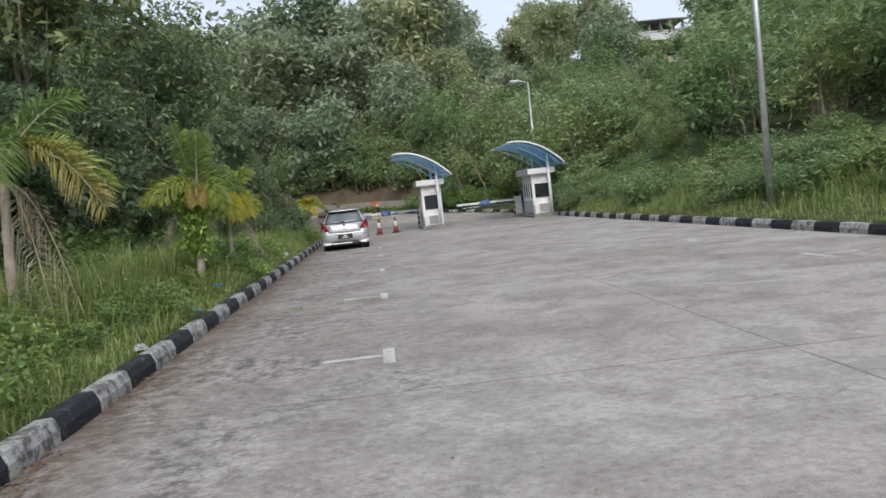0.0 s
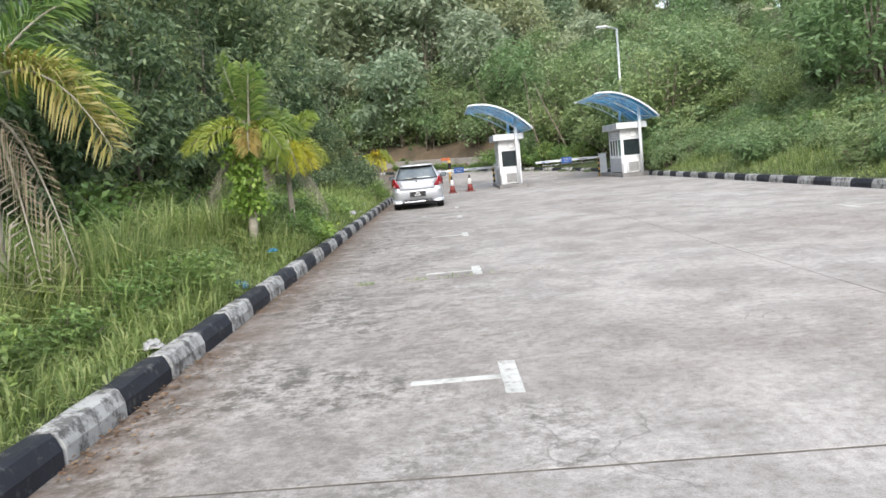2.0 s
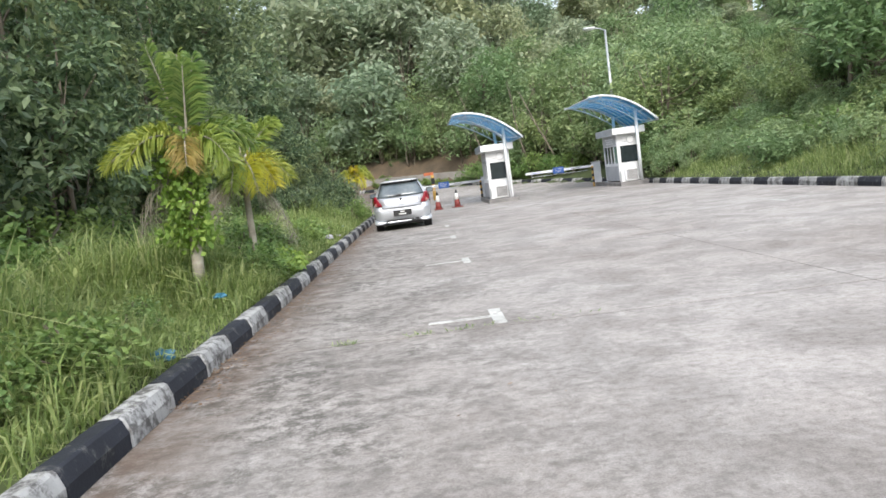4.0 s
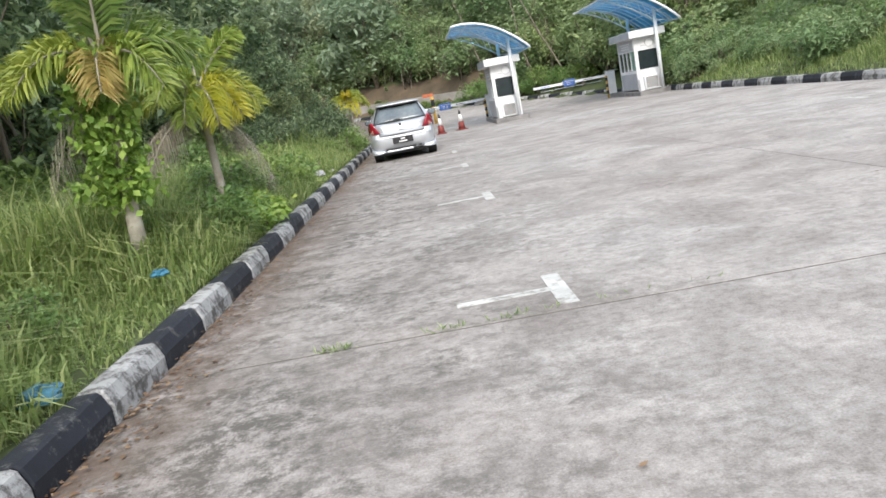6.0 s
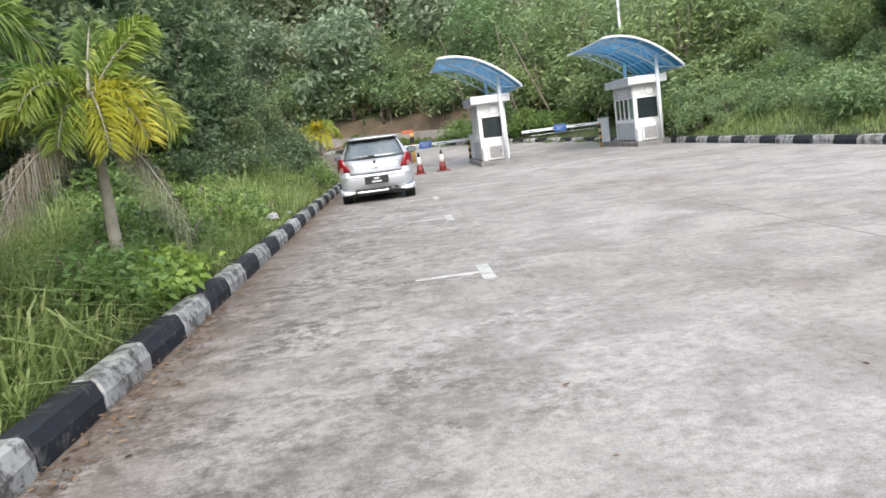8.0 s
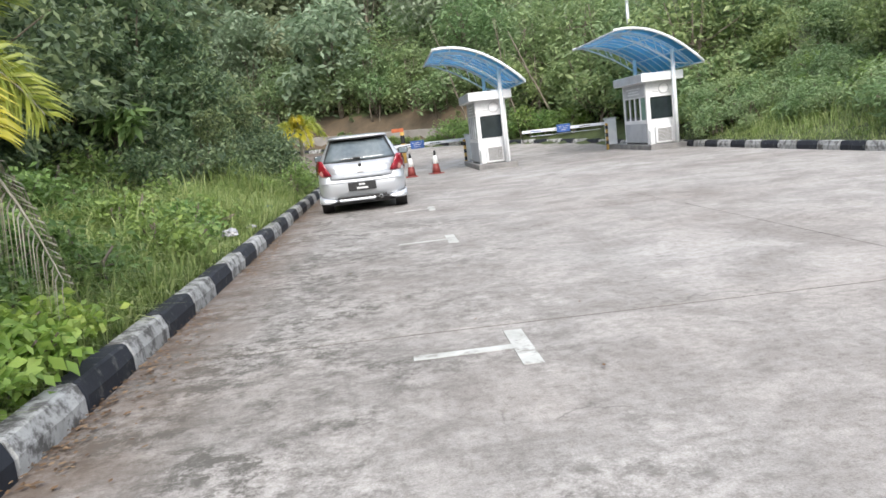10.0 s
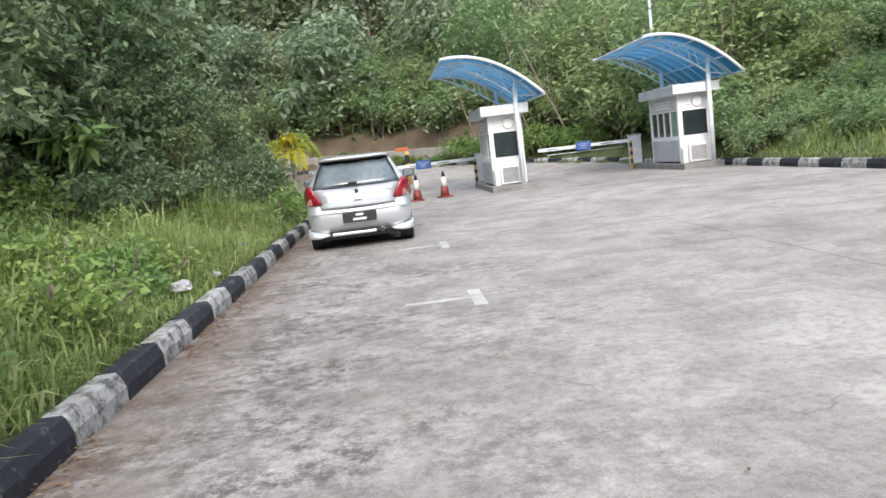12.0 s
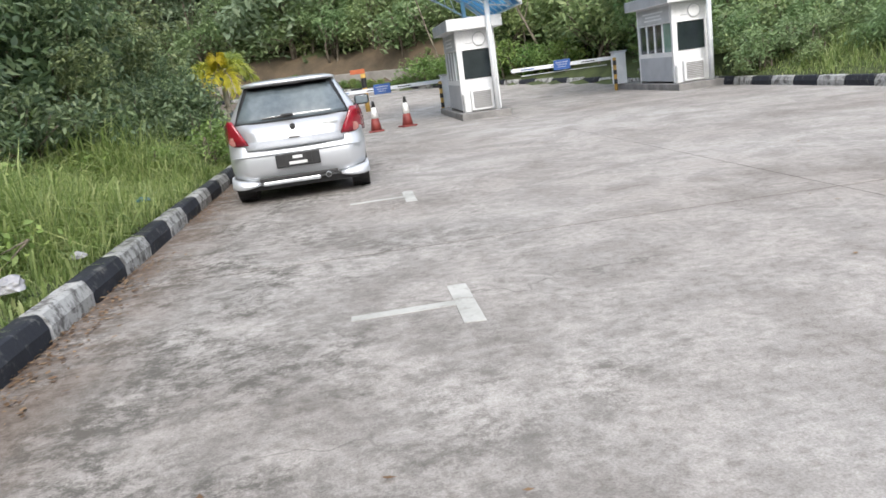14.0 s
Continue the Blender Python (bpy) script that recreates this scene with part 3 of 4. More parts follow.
# ---- street lamps ----
def street_lamp(x, y, z, tall, arm, label):
    s = thing("street_lamp", (x, y, z), label, "street lamp", "street lamps")
    part("pole", tube([(0, 0, -0.3), (0, 0, tall)], [0.095, 0.05], 14), STEEL, s, "tapered galvanised pole", True)
    part("base_plate", box(-0.2, 0.2, -0.2, 0.2, -0.3, 0.03, 0.01), GREY_DARK, s)
    part("arm", tube([(0, 0, tall - 0.02), (arm * 0.4, 0, tall + 0.12), (arm, 0, tall + 0.16)], [0.04, 0.035, 0.03], 8), STEEL, s, "", True)
    h = part("head", box(arm * 1.0 - 0.3, arm + 0.3, -0.14, 0.14, tall + 0.1, tall + 0.22, 0.04), STEEL, s, "flat grey lamp head")
    part("lens", box(arm - 0.2, arm + 0.2, -0.1, 0.1, tall + 0.08, tall + 0.1), CONE_WHITE, h)


street_lamp(10.2, 11.63, height(10.2, 11.63), 9.0, -1.2, "tall galvanised street lamp on the grassy bank")
street_lamp(9.6, 36.8, height(9.6, 36.8), 7.2, -0.8, "galvanised street lamp behind the far booth")
street_lamp(9.3, 68.0, height(9.3, 68), 15.4 - height(9.3, 68), -0.9, "distant street lamp among hillside trees")


# ---- hatchback parked at the kerb ----
def ring_plan(rear, front, hw, r_rear, r_front, z, bulge=0.06):
    """A car's outline in plan at one height, rear at low y."""
    pts = []
    for cx, cy, r, a0 in ((hw, rear, r_rear, -90), (hw, front, r_front, 0), (-hw, front, r_front, 90), (-hw, rear, r_rear, 180)):
        ox = cx - math.copysign(r, cx)
        oy = cy + r if cy == rear else cy - r
        for k in range(7):
            a = radians(a0 + 15 * k)
            pts.append([ox + r * math.cos(a), oy + r * math.sin(a), z])
    # the tail and the nose are bowed
    for p in pts:
        if p[1] < rear + 0.5:
            p[1] += bulge * (p[0] / hw) ** 2
    return pts


def hatchback():
    c = thing("hatchback_car", (-1.25, 20.66, 0), "silver hatchback parked beside the painted kerb", "car", turn=0.6)
    body = bmesh.new()
    rings = [(0.20, 0.20, 3.50, 0.76, 0.2, 0.4), (0.30, 0.05, 3.62, 0.81, 0.22, 0.5), (0.42, 0.01, 3.68, 0.835, 0.24, 0.5), (0.56, 0.0, 3.69, 0.845, 0.24, 0.5), (0.62, 0.02, 3.68, 0.845, 0.22, 0.5),
             (0.66, 0.055, 3.66, 0.84, 0.2, 0.5), (0.80, 0.085, 3.5, 0.838, 0.2, 0.5), (0.92, 0.11, 3.25, 0.825, 0.2, 0.5), (0.985, 0.13, 2.98, 0.80, 0.2, 0.35)]
    loft([ring_plan(r, f, w, a, b, z) for z, r, f, w, a, b in rings], body)
    part("body", body, SILVER, c, "silver painted body shell", True)
    cab = bmesh.new()
    loft([ring_plan(r, f, w, a, b, z, 0.07) for z, r, f, w, a, b in [(0.98, 0.135, 2.95, 0.80, 0.2, 0.3), (1.06, 0.17, 2.75, 0.775, 0.2, 0.3), (1.2, 0.255, 2.45, 0.695, 0.2, 0.3), (1.34, 0.36, 2.15, 0.615, 0.2, 0.3), (1.42, 0.42, 2.05, 0.575, 0.2, 0.3)]], cab)
    part("cabin", cab, SILVER, c, "", True)
    roof = bmesh.new()
    loft([ring_plan(r, f, w, a, b, z, 0.05) for z, r, f, w, a, b in [(1.42, 0.31, 2.12, 0.59, 0.16, 0.3), (1.445, 0.28, 2.08, 0.58, 0.16, 0.3), (1.465, 0.34, 1.98, 0.53, 0.2, 0.3), (1.485, 0.6, 1.8, 0.45, 0.2, 0.3), (1.495, 0.85, 1.6, 0.25, 0.15, 0.2)]], roof)
    part("roof", roof, SILVER, c, "silver roof with a spoiler lip", True)

    def tail(z):
        """Where the tail's face stands at a height, along the middle."""
        t = [(0.62, 0.02), (0.66, 0.055), (0.80, 0.085), (0.92, 0.11), (0.985, 0.135), (1.06, 0.17), (1.2, 0.255), (1.34, 0.36), (1.40, 0.41)]
        for (a, p), (b, q) in zip(t, t[1:]):
            if z <= b:
                return p + (q - p) * (z - a) / (b - a)
        return 0.41

    def on_tail(outline, lift, thick=0.012, steps=7):
        """A panel that follows the bowed tail: outline rows of z, left x, right x."""
        bm = bmesh.new()
        grid = []
        for z, x0, x1 in outline:
            grid.append([bm.verts.new((x0 + (x1 - x0) * k / steps, tail(z) - lift + 0.068 * ((x0 + (x1 - x0) * k / steps) / 0.8) ** 2, z)) for k in range(steps + 1)])
        for p, q in zip(grid, grid[1:]):
            for k in range(steps):
                bm.faces.new((p[k], p[k + 1], q[k + 1], q[k]))
        bmesh.ops.recalc_face_normals(bm, faces=bm.faces[:])
        bmesh.ops.solidify(bm, geom=bm.faces[:], thickness=thick)
        return bm
    part("rear_window", on_tail([(1.0, -0.67, 0.67), (1.05, -0.66, 0.66), (1.12, -0.625, 0.625), (1.2, -0.59, 0.59), (1.30, -0.54, 0.54), (1.385, -0.505, 0.505)], 0.014), CAR_GLASS, c, "dark rear window", True)
    part("window_edge", on_tail([(0.985, -0.71, 0.71), (1.0, -0.70, 0.70), (1.2, -0.63, 0.63), (1.415, -0.54, 0.54)], 0.006), BLACK, c, "", True)
    part("brake_light", box(-0.17, 0.17, 0.272, 0.32, 1.40, 1.43, 0.008), BLACK, c, "dark high brake light")
    # black strip standing in for the shadow under the spoiler lip
    part("spoiler_shadow_strip", box(-0.5, 0.5, 0.30, 0.42, 1.408, 1.42, 0.004), BLACK, c)
    wip = tube([(0.0, 0.115, 1.03), (-0.36, 0.15, 1.025)], [0.016, 0.01], 8)
    part("wiper", tube([(0.02, 0.10, 1.04), (-0.12, 0.13, 1.045)], 0.018, 8, wip), BLACK, c, "black rear wiper")
    part("tailgate", on_tail([(0.665, -0.60, 0.60), (0.74, -0.615, 0.615), (0.86, -0.64, 0.64), (0.975, -0.69, 0.69)], 0.016), SILVER, c, "silver tailgate", True)
    # the recess's shade is put in as a grey panel on the silver
    part("tailgate_panel", on_tail([(0.668, -0.585, 0.585), (0.70, -0.59, 0.59), (0.765, -0.605, 0.605)], 0.03, 0.01), GREY_PANEL, c, "lower tailgate panel with its shade painted grey", True)
    part("tailgate_catch", box(-0.07, 0.07, 0.035, 0.06, 0.765, 0.782, 0.004), GREY_DARK, c)
    part("badge", tube([(-0.005, 0.07, 0.90), (-0.005, 0.09, 0.90)], [0.036, 0.038], 12), BLACK, c, "small dark round badge")
    part("model_badge", box(0.36, 0.55, 0.098, 0.13, 0.875, 0.90, 0.003), STEEL, c)
    for s in (-1, 1):
        lamp = bmesh.new()
        rows = []
        for z, xi, d in [(0.74, 0.56, 0.0), (0.82, 0.60, 0.012), (0.90, 0.645, 0.015), (0.98, 0.69, 0.01), (1.04, 0.72, 0.0)]:
            xo = 0.845 if z < 0.95 else 0.845 - (z - 0.95) * 0.55
            rows.append([(s * (xi + (xo - xi) * u), 0.085 + 0.045 * (z - 0.74) / 0.3 + 0.30 * u * u * u - d - 0.012 + 0.05 * ((xi + (xo - xi) * u) / 0.84) ** 2, z) for u in np.linspace(0, 1, 7)])
        vs = [[lamp.verts.new(p) for p in r] for r in rows]
        for p, q in zip(vs, vs[1:]):
            for k in range(6):
                lamp.faces.new((p[k], p[k + 1], q[k + 1], q[k]))
        bmesh.ops.recalc_face_normals(lamp, faces=lamp.faces[:])
        bmesh.ops.solidify(lamp, geom=lamp.faces[:], thickness=-0.03)
        l = part("tail_light", lamp, LAMP_RED, c, "red tail light with pale lower lens", True)
        part("indicator_lens", tube([(s * 0.745, 0.145, 0.80), (s * 0.745, 0.118, 0.80)], [0.058, 0.05], 14), LAMP_CLEAR, l, "pale indicator lens")
        # mirrors
        m = part("mirror", box(s * 0.93 - 0.11, s * 0.93 + 0.11, 2.28, 2.40, 0.98, 1.13, 0.04), BLACK, c, "dark door mirror", True)
        part("mirror_glass", box(s * 0.93 - 0.09, s * 0.93 + 0.09, 2.272, 2.284, 1.0, 1.11, 0.004), CAR_GLASS, m, "mirror glass")
        part("mirror_arm", box(s * 0.80 - 0.04, s * 0.80 + 0.04, 2.32, 2.38, 0.97, 1.02, 0.01), BLACK, m)
        # flared skirt under the bumper's corner
        rows = []
        for u in np.linspace(0, 1, 9):
            x = 0.50 + 0.345 * min(1, u * 1.5)
            y = 0.035 + 0.05 * (x / 0.84) ** 2 + (0.16 * max(0, u - 0.5) / 0.5 if u > 0.5 else 0)
            top, low = 0.275 + 0.10 * u, 0.235 - 0.03 * math.sin(math.pi * min(1, u * 1.3))
            rows.append([(s * (x - 0.03), y + 0.05, top), (s * (x + 0.004), y - 0.012, top - 0.005), (s * (x + 0.012), y - 0.03, low + 0.02), (s * (x + 0.01), y - 0.024, low), (s * (x - 0.03), y + 0.05, low)])
        part("bumper_skirt", loft(rows), SILVER, c, "pale flared bumper skirt", True)
        # side glass
        for y0, y1, t0, t1 in ((0.55, 1.25, 0.62, 1.22), (1.31, 2.45, 1.3, 2.05)):
            part("side_window", slab([(s * 0.796, y0, 1.0), (s * 0.796, y1, 1.0), (s * 0.618, t1, 1.35), (s * 0.618, t0, 1.35)], (-s * 0.012, 0, -0.01)), CAR_GLASS, c)
        for y in (0.62, 3.0):
            w = new("wheel")
            w.parent = c
            w.location = (s * 0.735, y, 0.30)
            part("tyre", tube([(-0.095, 0, 0), (-0.085, 0, 0), (0.085, 0, 0), (0.095, 0, 0)], [0.25, 0.30, 0.30, 0.25], 28), RUBBER, w, "black rubber tyre", True)
            part("rim", tube([(-0.1, 0, 0), (0.1, 0, 0)], [0.19, 0.19], 20), STEEL, w)
            part("wheel_arch", tube([(s * 0.735 - 0.12, y, 0.34), (s * 0.735 + s * 0.105 + 0.0, y, 0.34)] if s > 0 else [(s * 0.735 + 0.12, y, 0.34), (s * 0.735 - 0.105, y, 0.34)], 0.345, 24), BLACK, c)
    part("windscreen", slab([(-0.70, 2.86, 1.02), (0.70, 2.86, 1.02), (0.55, 2.13, 1.37), (-0.55, 2.13, 1.37)], (0, 0.012, 0.02)), CAR_GLASS, c)
    part("plate_recess", box(-0.27, 0.27, -0.012, 0.02, 0.42, 0.585, 0.012), BLACK, c, "black plate recess")
    pl = part("number_plate", box(-0.17, 0.17, -0.022, -0.010, 0.425, 0.58, 0.004), BLACK, c, "black number plate with plain pale bars")
    part("plate_bar", box(-0.06, 0.06, -0.026, -0.021, 0.52, 0.555), PLATE_INK, pl)
    part("plate_bar", box(-0.11, 0.11, -0.026, -0.021, 0.45, 0.486), PLATE_INK, pl)
    part("bumper_crease", tube([(x, 0.01 + 0.06 * (x / 0.84) ** 2 - 0.008, 0.60) for x in np.linspace(-0.78, 0.78, 15)], 0.012, 6), SILVER, c, "", True)
    part("lower_slot", box(-0.50, 0.46, 0.0, 0.06, 0.275, 0.318, 0.006), BLACK, c, "dark slot under the bumper")
    part("bumper_lip", box(-0.47, 0.24, 0.005, 0.09, 0.225, 0.272, 0.012), SILVER, c, "pale lower bumper lip")
    part("underbody", box(-0.70, 0.70, 0.18, 3.4, 0.16, 0.30), BLACK, c)
    part("exhaust_pipe", tube([(0.34, -0.01, 0.265), (0.34, 0.35, 0.265)], 0.038, 14), STEEL, c, "round exhaust tip", True)
    part("exhaust_bore", tube([(0.34, -0.013, 0.265), (0.34, 0.05, 0.265)], 0.028, 14), BLACK, c)


hatchback()


# ---- plants ----
def rot_frames(rng, n, droop, tilt=0.35):
    """Random leaf directions that droop, with a width direction for each."""
    a = rng.uniform(0, 2 * np.pi, n)
    e = rng.normal(-droop, 0.45, n)
    d = np.stack([np.cos(a) * np.cos(e), np.sin(a) * np.cos(e), np.sin(e)], 1)
    w = np.cross(d, np.stack([rng.normal(0, tilt, n), rng.normal(0, tilt, n), np.ones(n)], 1))
    w /= np.linalg.norm(w, axis=1, keepdims=True) + 1e-6
    return d, w


def leaves(rng, centres, per, spread, length, width, droop=0.35):
    n = len(centres) * per
    c = np.repeat(centres, per, 0) + rng.normal(0, spread, (n, 3)) * [1, 1, 0.75]
    d, w = rot_frames(rng, n, droop, 0.75)
    L = (length * rng.uniform(0.6, 1.3, n))[:, None]
    W = L * width
    sag = np.zeros((n, 3))
    sag[:, 2] = -0.12 * L[:, 0]
    return np.stack([c, c + d * L * 0.5 + w * W * 0.5, c + d * L + sag, c + d * L * 0.5 - w * W * 0.5], 1)


def crown_points(rng, n, rx, rz, lumps=7):
    """Clump centres in an uneven crown of several lobes."""
    lobes = rng.normal(0, 1, (lumps, 3))
    lobes /= np.linalg.norm(lobes, axis=1, keepdims=True)
    lobes *= rng.uniform(0.35, 0.75, (lumps, 1))
    size = rng.uniform(0.35, 0.6, lumps)
    k = rng.integers(0, lumps, n)
    v = rng.normal(0, 1, (n, 3))
    v /= np.linalg.norm(v, axis=1, keepdims=True)
    p = lobes[k] + v * (size[k] * rng.uniform(0.55, 1.05, n))[:, None]
    return p * [rx, rx, rz]


def tree(name, seed, tall, rx, low, clumps, per, spread, leaf, width, material, label, category="tree", trunk_r=0.11, stems=1, droop=0.35):
    rng = np.random.default_rng(seed)
    rnd = random.Random(seed)
    t = thing(name, (0, 0, 0), label, category)
    rz = (tall - low) / 2
    mid = low + rz
    pts = crown_points(rng, clumps, rx, rz) + [0, 0, mid]
    pts[:, 2] = np.maximum(pts[:, 2], low * 0.8)
    wood = bmesh.new()
    for s in range(stems):
        ox, oy = (rnd.uniform(-0.5, 0.5) * min(1, rx / 2.6), rnd.uniform(-0.5, 0.5) * min(1, rx / 2.6)) if stems > 1 else (0, 0)
        sway = 0.6 * min(1.0, rx / 2.6)
        lean = (rnd.uniform(-sway, sway), rnd.uniform(-sway, sway))
        trunk = [(ox + lean[0] * u * u + 0.08 * math.sin(5 * u + s), oy + lean[1] * u * u, tall * 0.72 * u - 0.2 * (u == 0)) for u in (0, 0.2, 0.4, 0.6, 0.8, 1)]
        tube(trunk, [trunk_r * (1.15 - u) + 0.012 for u in (0, 0.2, 0.4, 0.6, 0.8, 1)], 7, wood)
        for k in range(7):
            a = Vector(trunk[1 + k % 4])
            b = Vector(pts[rnd.randrange(len(pts))])
            m = a.lerp(b, 0.5) + Vector((0, 0, -0.12 * (b - a).length))
            tube([a, m, b], [trunk_r * 0.42, trunk_r * 0.28, 0.012], 5, wood)
    part("trunk", wood, BARK, t, "", True)
    c = new("crown", quads_mesh("crown", leaves(rng, pts, per, spread, leaf, width, droop), 4, material))
    c.parent = t
    return t


def scatter(makers, places, group):
    """Copies of the plants over places (x, y, scale); the first of each stands at its own place."""
    rnd = random.Random(len(places))
    used = set()
    for i, (x, y, s) in enumerate(places):
        ob = makers[i % len(makers)]
        m = pose(x, y, height(x, y) - 0.05, 0, 0, rnd.uniform(0, 360))
        if ob not in used:
            used.add(ob)
            ob.matrix_world = m @ Matrix.Diagonal((s, s, s, 1))
            tagged(ob, group=group)
        else:
            k = copy_thing(ob, m)
            f = s * rnd.uniform(0.9, 1.1) / ob.scale[0]
            k.scale = [ob.scale[0] * f] * 3


BROAD = [tree("broadleaf_tree", 11 + i, tall, rx, low, 230, 32, 0.16, 0.265, 0.42, LEAF_BROAD, "dense broadleaf tree with drooping dark green leaves", trunk_r=0.075, stems=2)
         for i, (tall, rx, low) in enumerate([(7.5, 2.6, 0.7), (9.0, 3.0, 1.0), (6.5, 2.4, 0.5), (8.2, 2.8, 0.6)])]
rnd = random.Random(5)
left = [(-7.6, 1.0, 0.8), (-8.2, 5.2, 0.9), (-7.6, 9.5, 0.85), (-7.0, 13.2, 0.75), (-7.4, 16.5, 0.85), (-6.9, 19.6, 0.8), (-6.8, 22.8, 0.8), (-6.6, 25.6, 0.75), (-7.2, 28.6, 0.8), (-9.6, 31.0, 0.9),
        (-10.8, 3.0, 1.2), (-11.2, 7.5, 1.3), (-10.6, 12.0, 1.3), (-10.4, 17.0, 1.35), (-10.4, 21.5, 1.4), (-9.6, 25.8, 1.45), (-11.5, 30.0, 1.6), (-13.5, 34.5, 1.6)]
left += [(-7.3 + rnd.uniform(-0.3, 0.3), 2.5 + 2.9 * k, rnd.uniform(0.5, 0.68)) for k in range(9)]
left += [(-15 + rnd.uniform(-1, 1), y, 1.8 + rnd.uniform(-0.1, 0.15)) for y in range(0, 38, 5)]
left += [(-10.2, 33.2, 1.75), (-15.5, 38.5, 2.2), (-20, 43.5, 2.6), (-9.0, 29.2, 1.5), (-5.5, 25.8, 0.5), (-5.6, 29.2, 0.48), (-6.6, 31.6, 0.6), (-4.5, 26.4, 0.3), (-3.95, 27.5, 0.25), (-5.0, 24.6, 0.34), (-4.6, 28.6, 0.3)]
left += [(-21 + rnd.uniform(-2, 2), y, 2.2) for y in range(2, 46, 7)]
left += [(-30 + rnd.uniform(-3, 3), y, 2.6) for y in range(10, 50, 9)]
left = [(x - 0.7 if y < 24 and x > -9 else x, y, s) for x, y, s in left]
TALL = [tree("tall_tree", 21 + i, tall, rx, low, 340, 24, 0.34, 0.38, 0.42, LEAF_BROAD, "tall dense dark green tree behind the verge", trunk_r=0.15, stems=2)
        for i, (tall, rx, low) in enumerate([(15.0, 5.4, 1.0), (16.5, 5.8, 1.4)])]
scatter(BROAD, [p for p in left if p[2] < 1.4], "trees beside the verge")
scatter(TALL, [(x, y, s * 0.5) for x, y, s in left if s >= 1.4], "tall trees behind the verge")

FEATHER = [tree("feathery_tree", 31 + i, tall, rx, low, 170, 19, 0.30, 0.33, 0.36, LEAF_FEATHER, "light green feathery hillside tree", trunk_r=0.07, stems=3, droop=0.15)
           for i, (tall, rx, low) in enumerate([(5.5, 2.6, 0.3), (6.5, 3.0, 0.5), (4.5, 2.6, 0.2)])]
# far crowns take the leaf colour with haze painted in
HILL = [tree("hillside_tree", 51 + i, tall, rx, low, 140, 19, 0.42, 0.5, 0.44, LEAF_HILL_HAZED, "hillside tree with distance haze painted into its pale green leaves", trunk_r=0.10, droop=0.25)
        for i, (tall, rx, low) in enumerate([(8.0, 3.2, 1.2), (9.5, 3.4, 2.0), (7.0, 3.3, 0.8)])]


def hill_places(near, far, spacing, count, seed):
    r = random.Random(seed)
    got = []
    tries = 0
    while len(got) < count and tries < 9000:
        tries += 1
        dist = near + (far - near) * math.sqrt(r.random())
        a = radians(r.uniform(-24, 43))
        x, y = dist * math.sin(a), -7 + dist * math.cos(a)
        d = -beyond(x, y, FAR)
        if y < 35 and x > 9.1:
            d = x - 9.1
        if (x < 9.1 and y < 36) or d < (3.0 if y > 38 and x < 6 else 1.6 if y > 36 else 5.0) or (34 < x < 47 and 84 < y < 100):
            continue
        big = r.uniform(0.75, 1.15)
        if 19.0 < math.degrees(a) < 25.5:
            big = min(big, max(0.3, (0.165 * dist - height(x, y) - 0.5) / 8.5))
        if 8.3 < math.degrees(a) < 11.9:
            big = min(big, max(0.3, (0.205 * dist - height(x, y) - 0.5) / 8.5))
        if 19.0 < math.degrees(a) < 25.5 and height(x, y) + 7.5 * big > 1.0 + 0.152 * dist:
            continue
        if all((x - p[0]) ** 2 + (y - p[1]) ** 2 > spacing ** 2 for p in got):
            got.append((x, y, big))
    return got


near_hill = hill_places(24, 66, 2.7, 150, 3)
for k in range(44):
    a, dist = radians(rnd.uniform(19, 26)), rnd.uniform(40, 93)
    near_hill.append((dist * math.sin(a), -7 + dist * math.cos(a), rnd.uniform(0.35, 0.55)))
scatter(FEATHER, near_hill, "trees on the near hillside")
far_hill = hill_places(58, 120, 4.6, 150, 4)
far_hill += [(-14, 66, 1.75), (-18.5, 65, 1.7), (-10, 69, 1.7), (-23, 68, 1.8), (-28, 71, 1.9), (-5, 71, 1.6)]
far_hill += [(x, y, (top - height(x, y)) / 8.3) for x, y, top in ((20.6, 80, 21.6), (23.2, 82, 23.0), (26, 81, 23.4), (28.8, 80, 22.6), (45.5, 84, 22.5), (49, 80, 24), (47, 74, 23), (52, 76, 24.5), (56, 72, 24), (51, 68, 22), (8.5, 78, 24.5), (4.5, 77, 25.5), (0, 76, 25.5), (-5, 76, 26), (-10, 75, 26))]
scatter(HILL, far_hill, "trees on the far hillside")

SHRUB = [tree("shrub", 71 + i, 1.0, 0.75, 0.05, 56, 28, 0.12, 0.105, 0.5, LEAF_SHRUB, "leafy bright green shrub on the verge", "shrub", 0.018, 3, 0.2) for i in range(3)]
shr = [(-4.3, 16.8, 0.9), (-4.6, 20.2, 0.9), (-3.6, 3.0, 0.7), (-4.1, 0.2, 0.8), (-3.5, -2.4, 0.7)]
r2 = random.Random(8)
shr += [(-6.5 + r2.uniform(-0.8, 0.5), y * 1.25 - 3, r2.uniform(0.9, 1.6)) for y in range(29)]
shr += [(-4.9 + r2.uniform(-1.2, 0.6), 26 + 0.8 * k, r2.uniform(1.2, 1.9)) for k in range(7)]
shr += [(11.2 + r2.uniform(0, 3.4), 2 + 0.85 * k, r2.uniform(0.6, 1.1)) for k in range(38)]
shr += [(r2.uniform(-6.2, -3.1), -4 + 0.46 * k, r2.uniform(0.35, 0.85)) for k in range(70)]
shr += [(9.9 + r2.uniform(0, 2), 36 + 1.0 * k, r2.uniform(0.9, 1.5)) for k in range(5)]
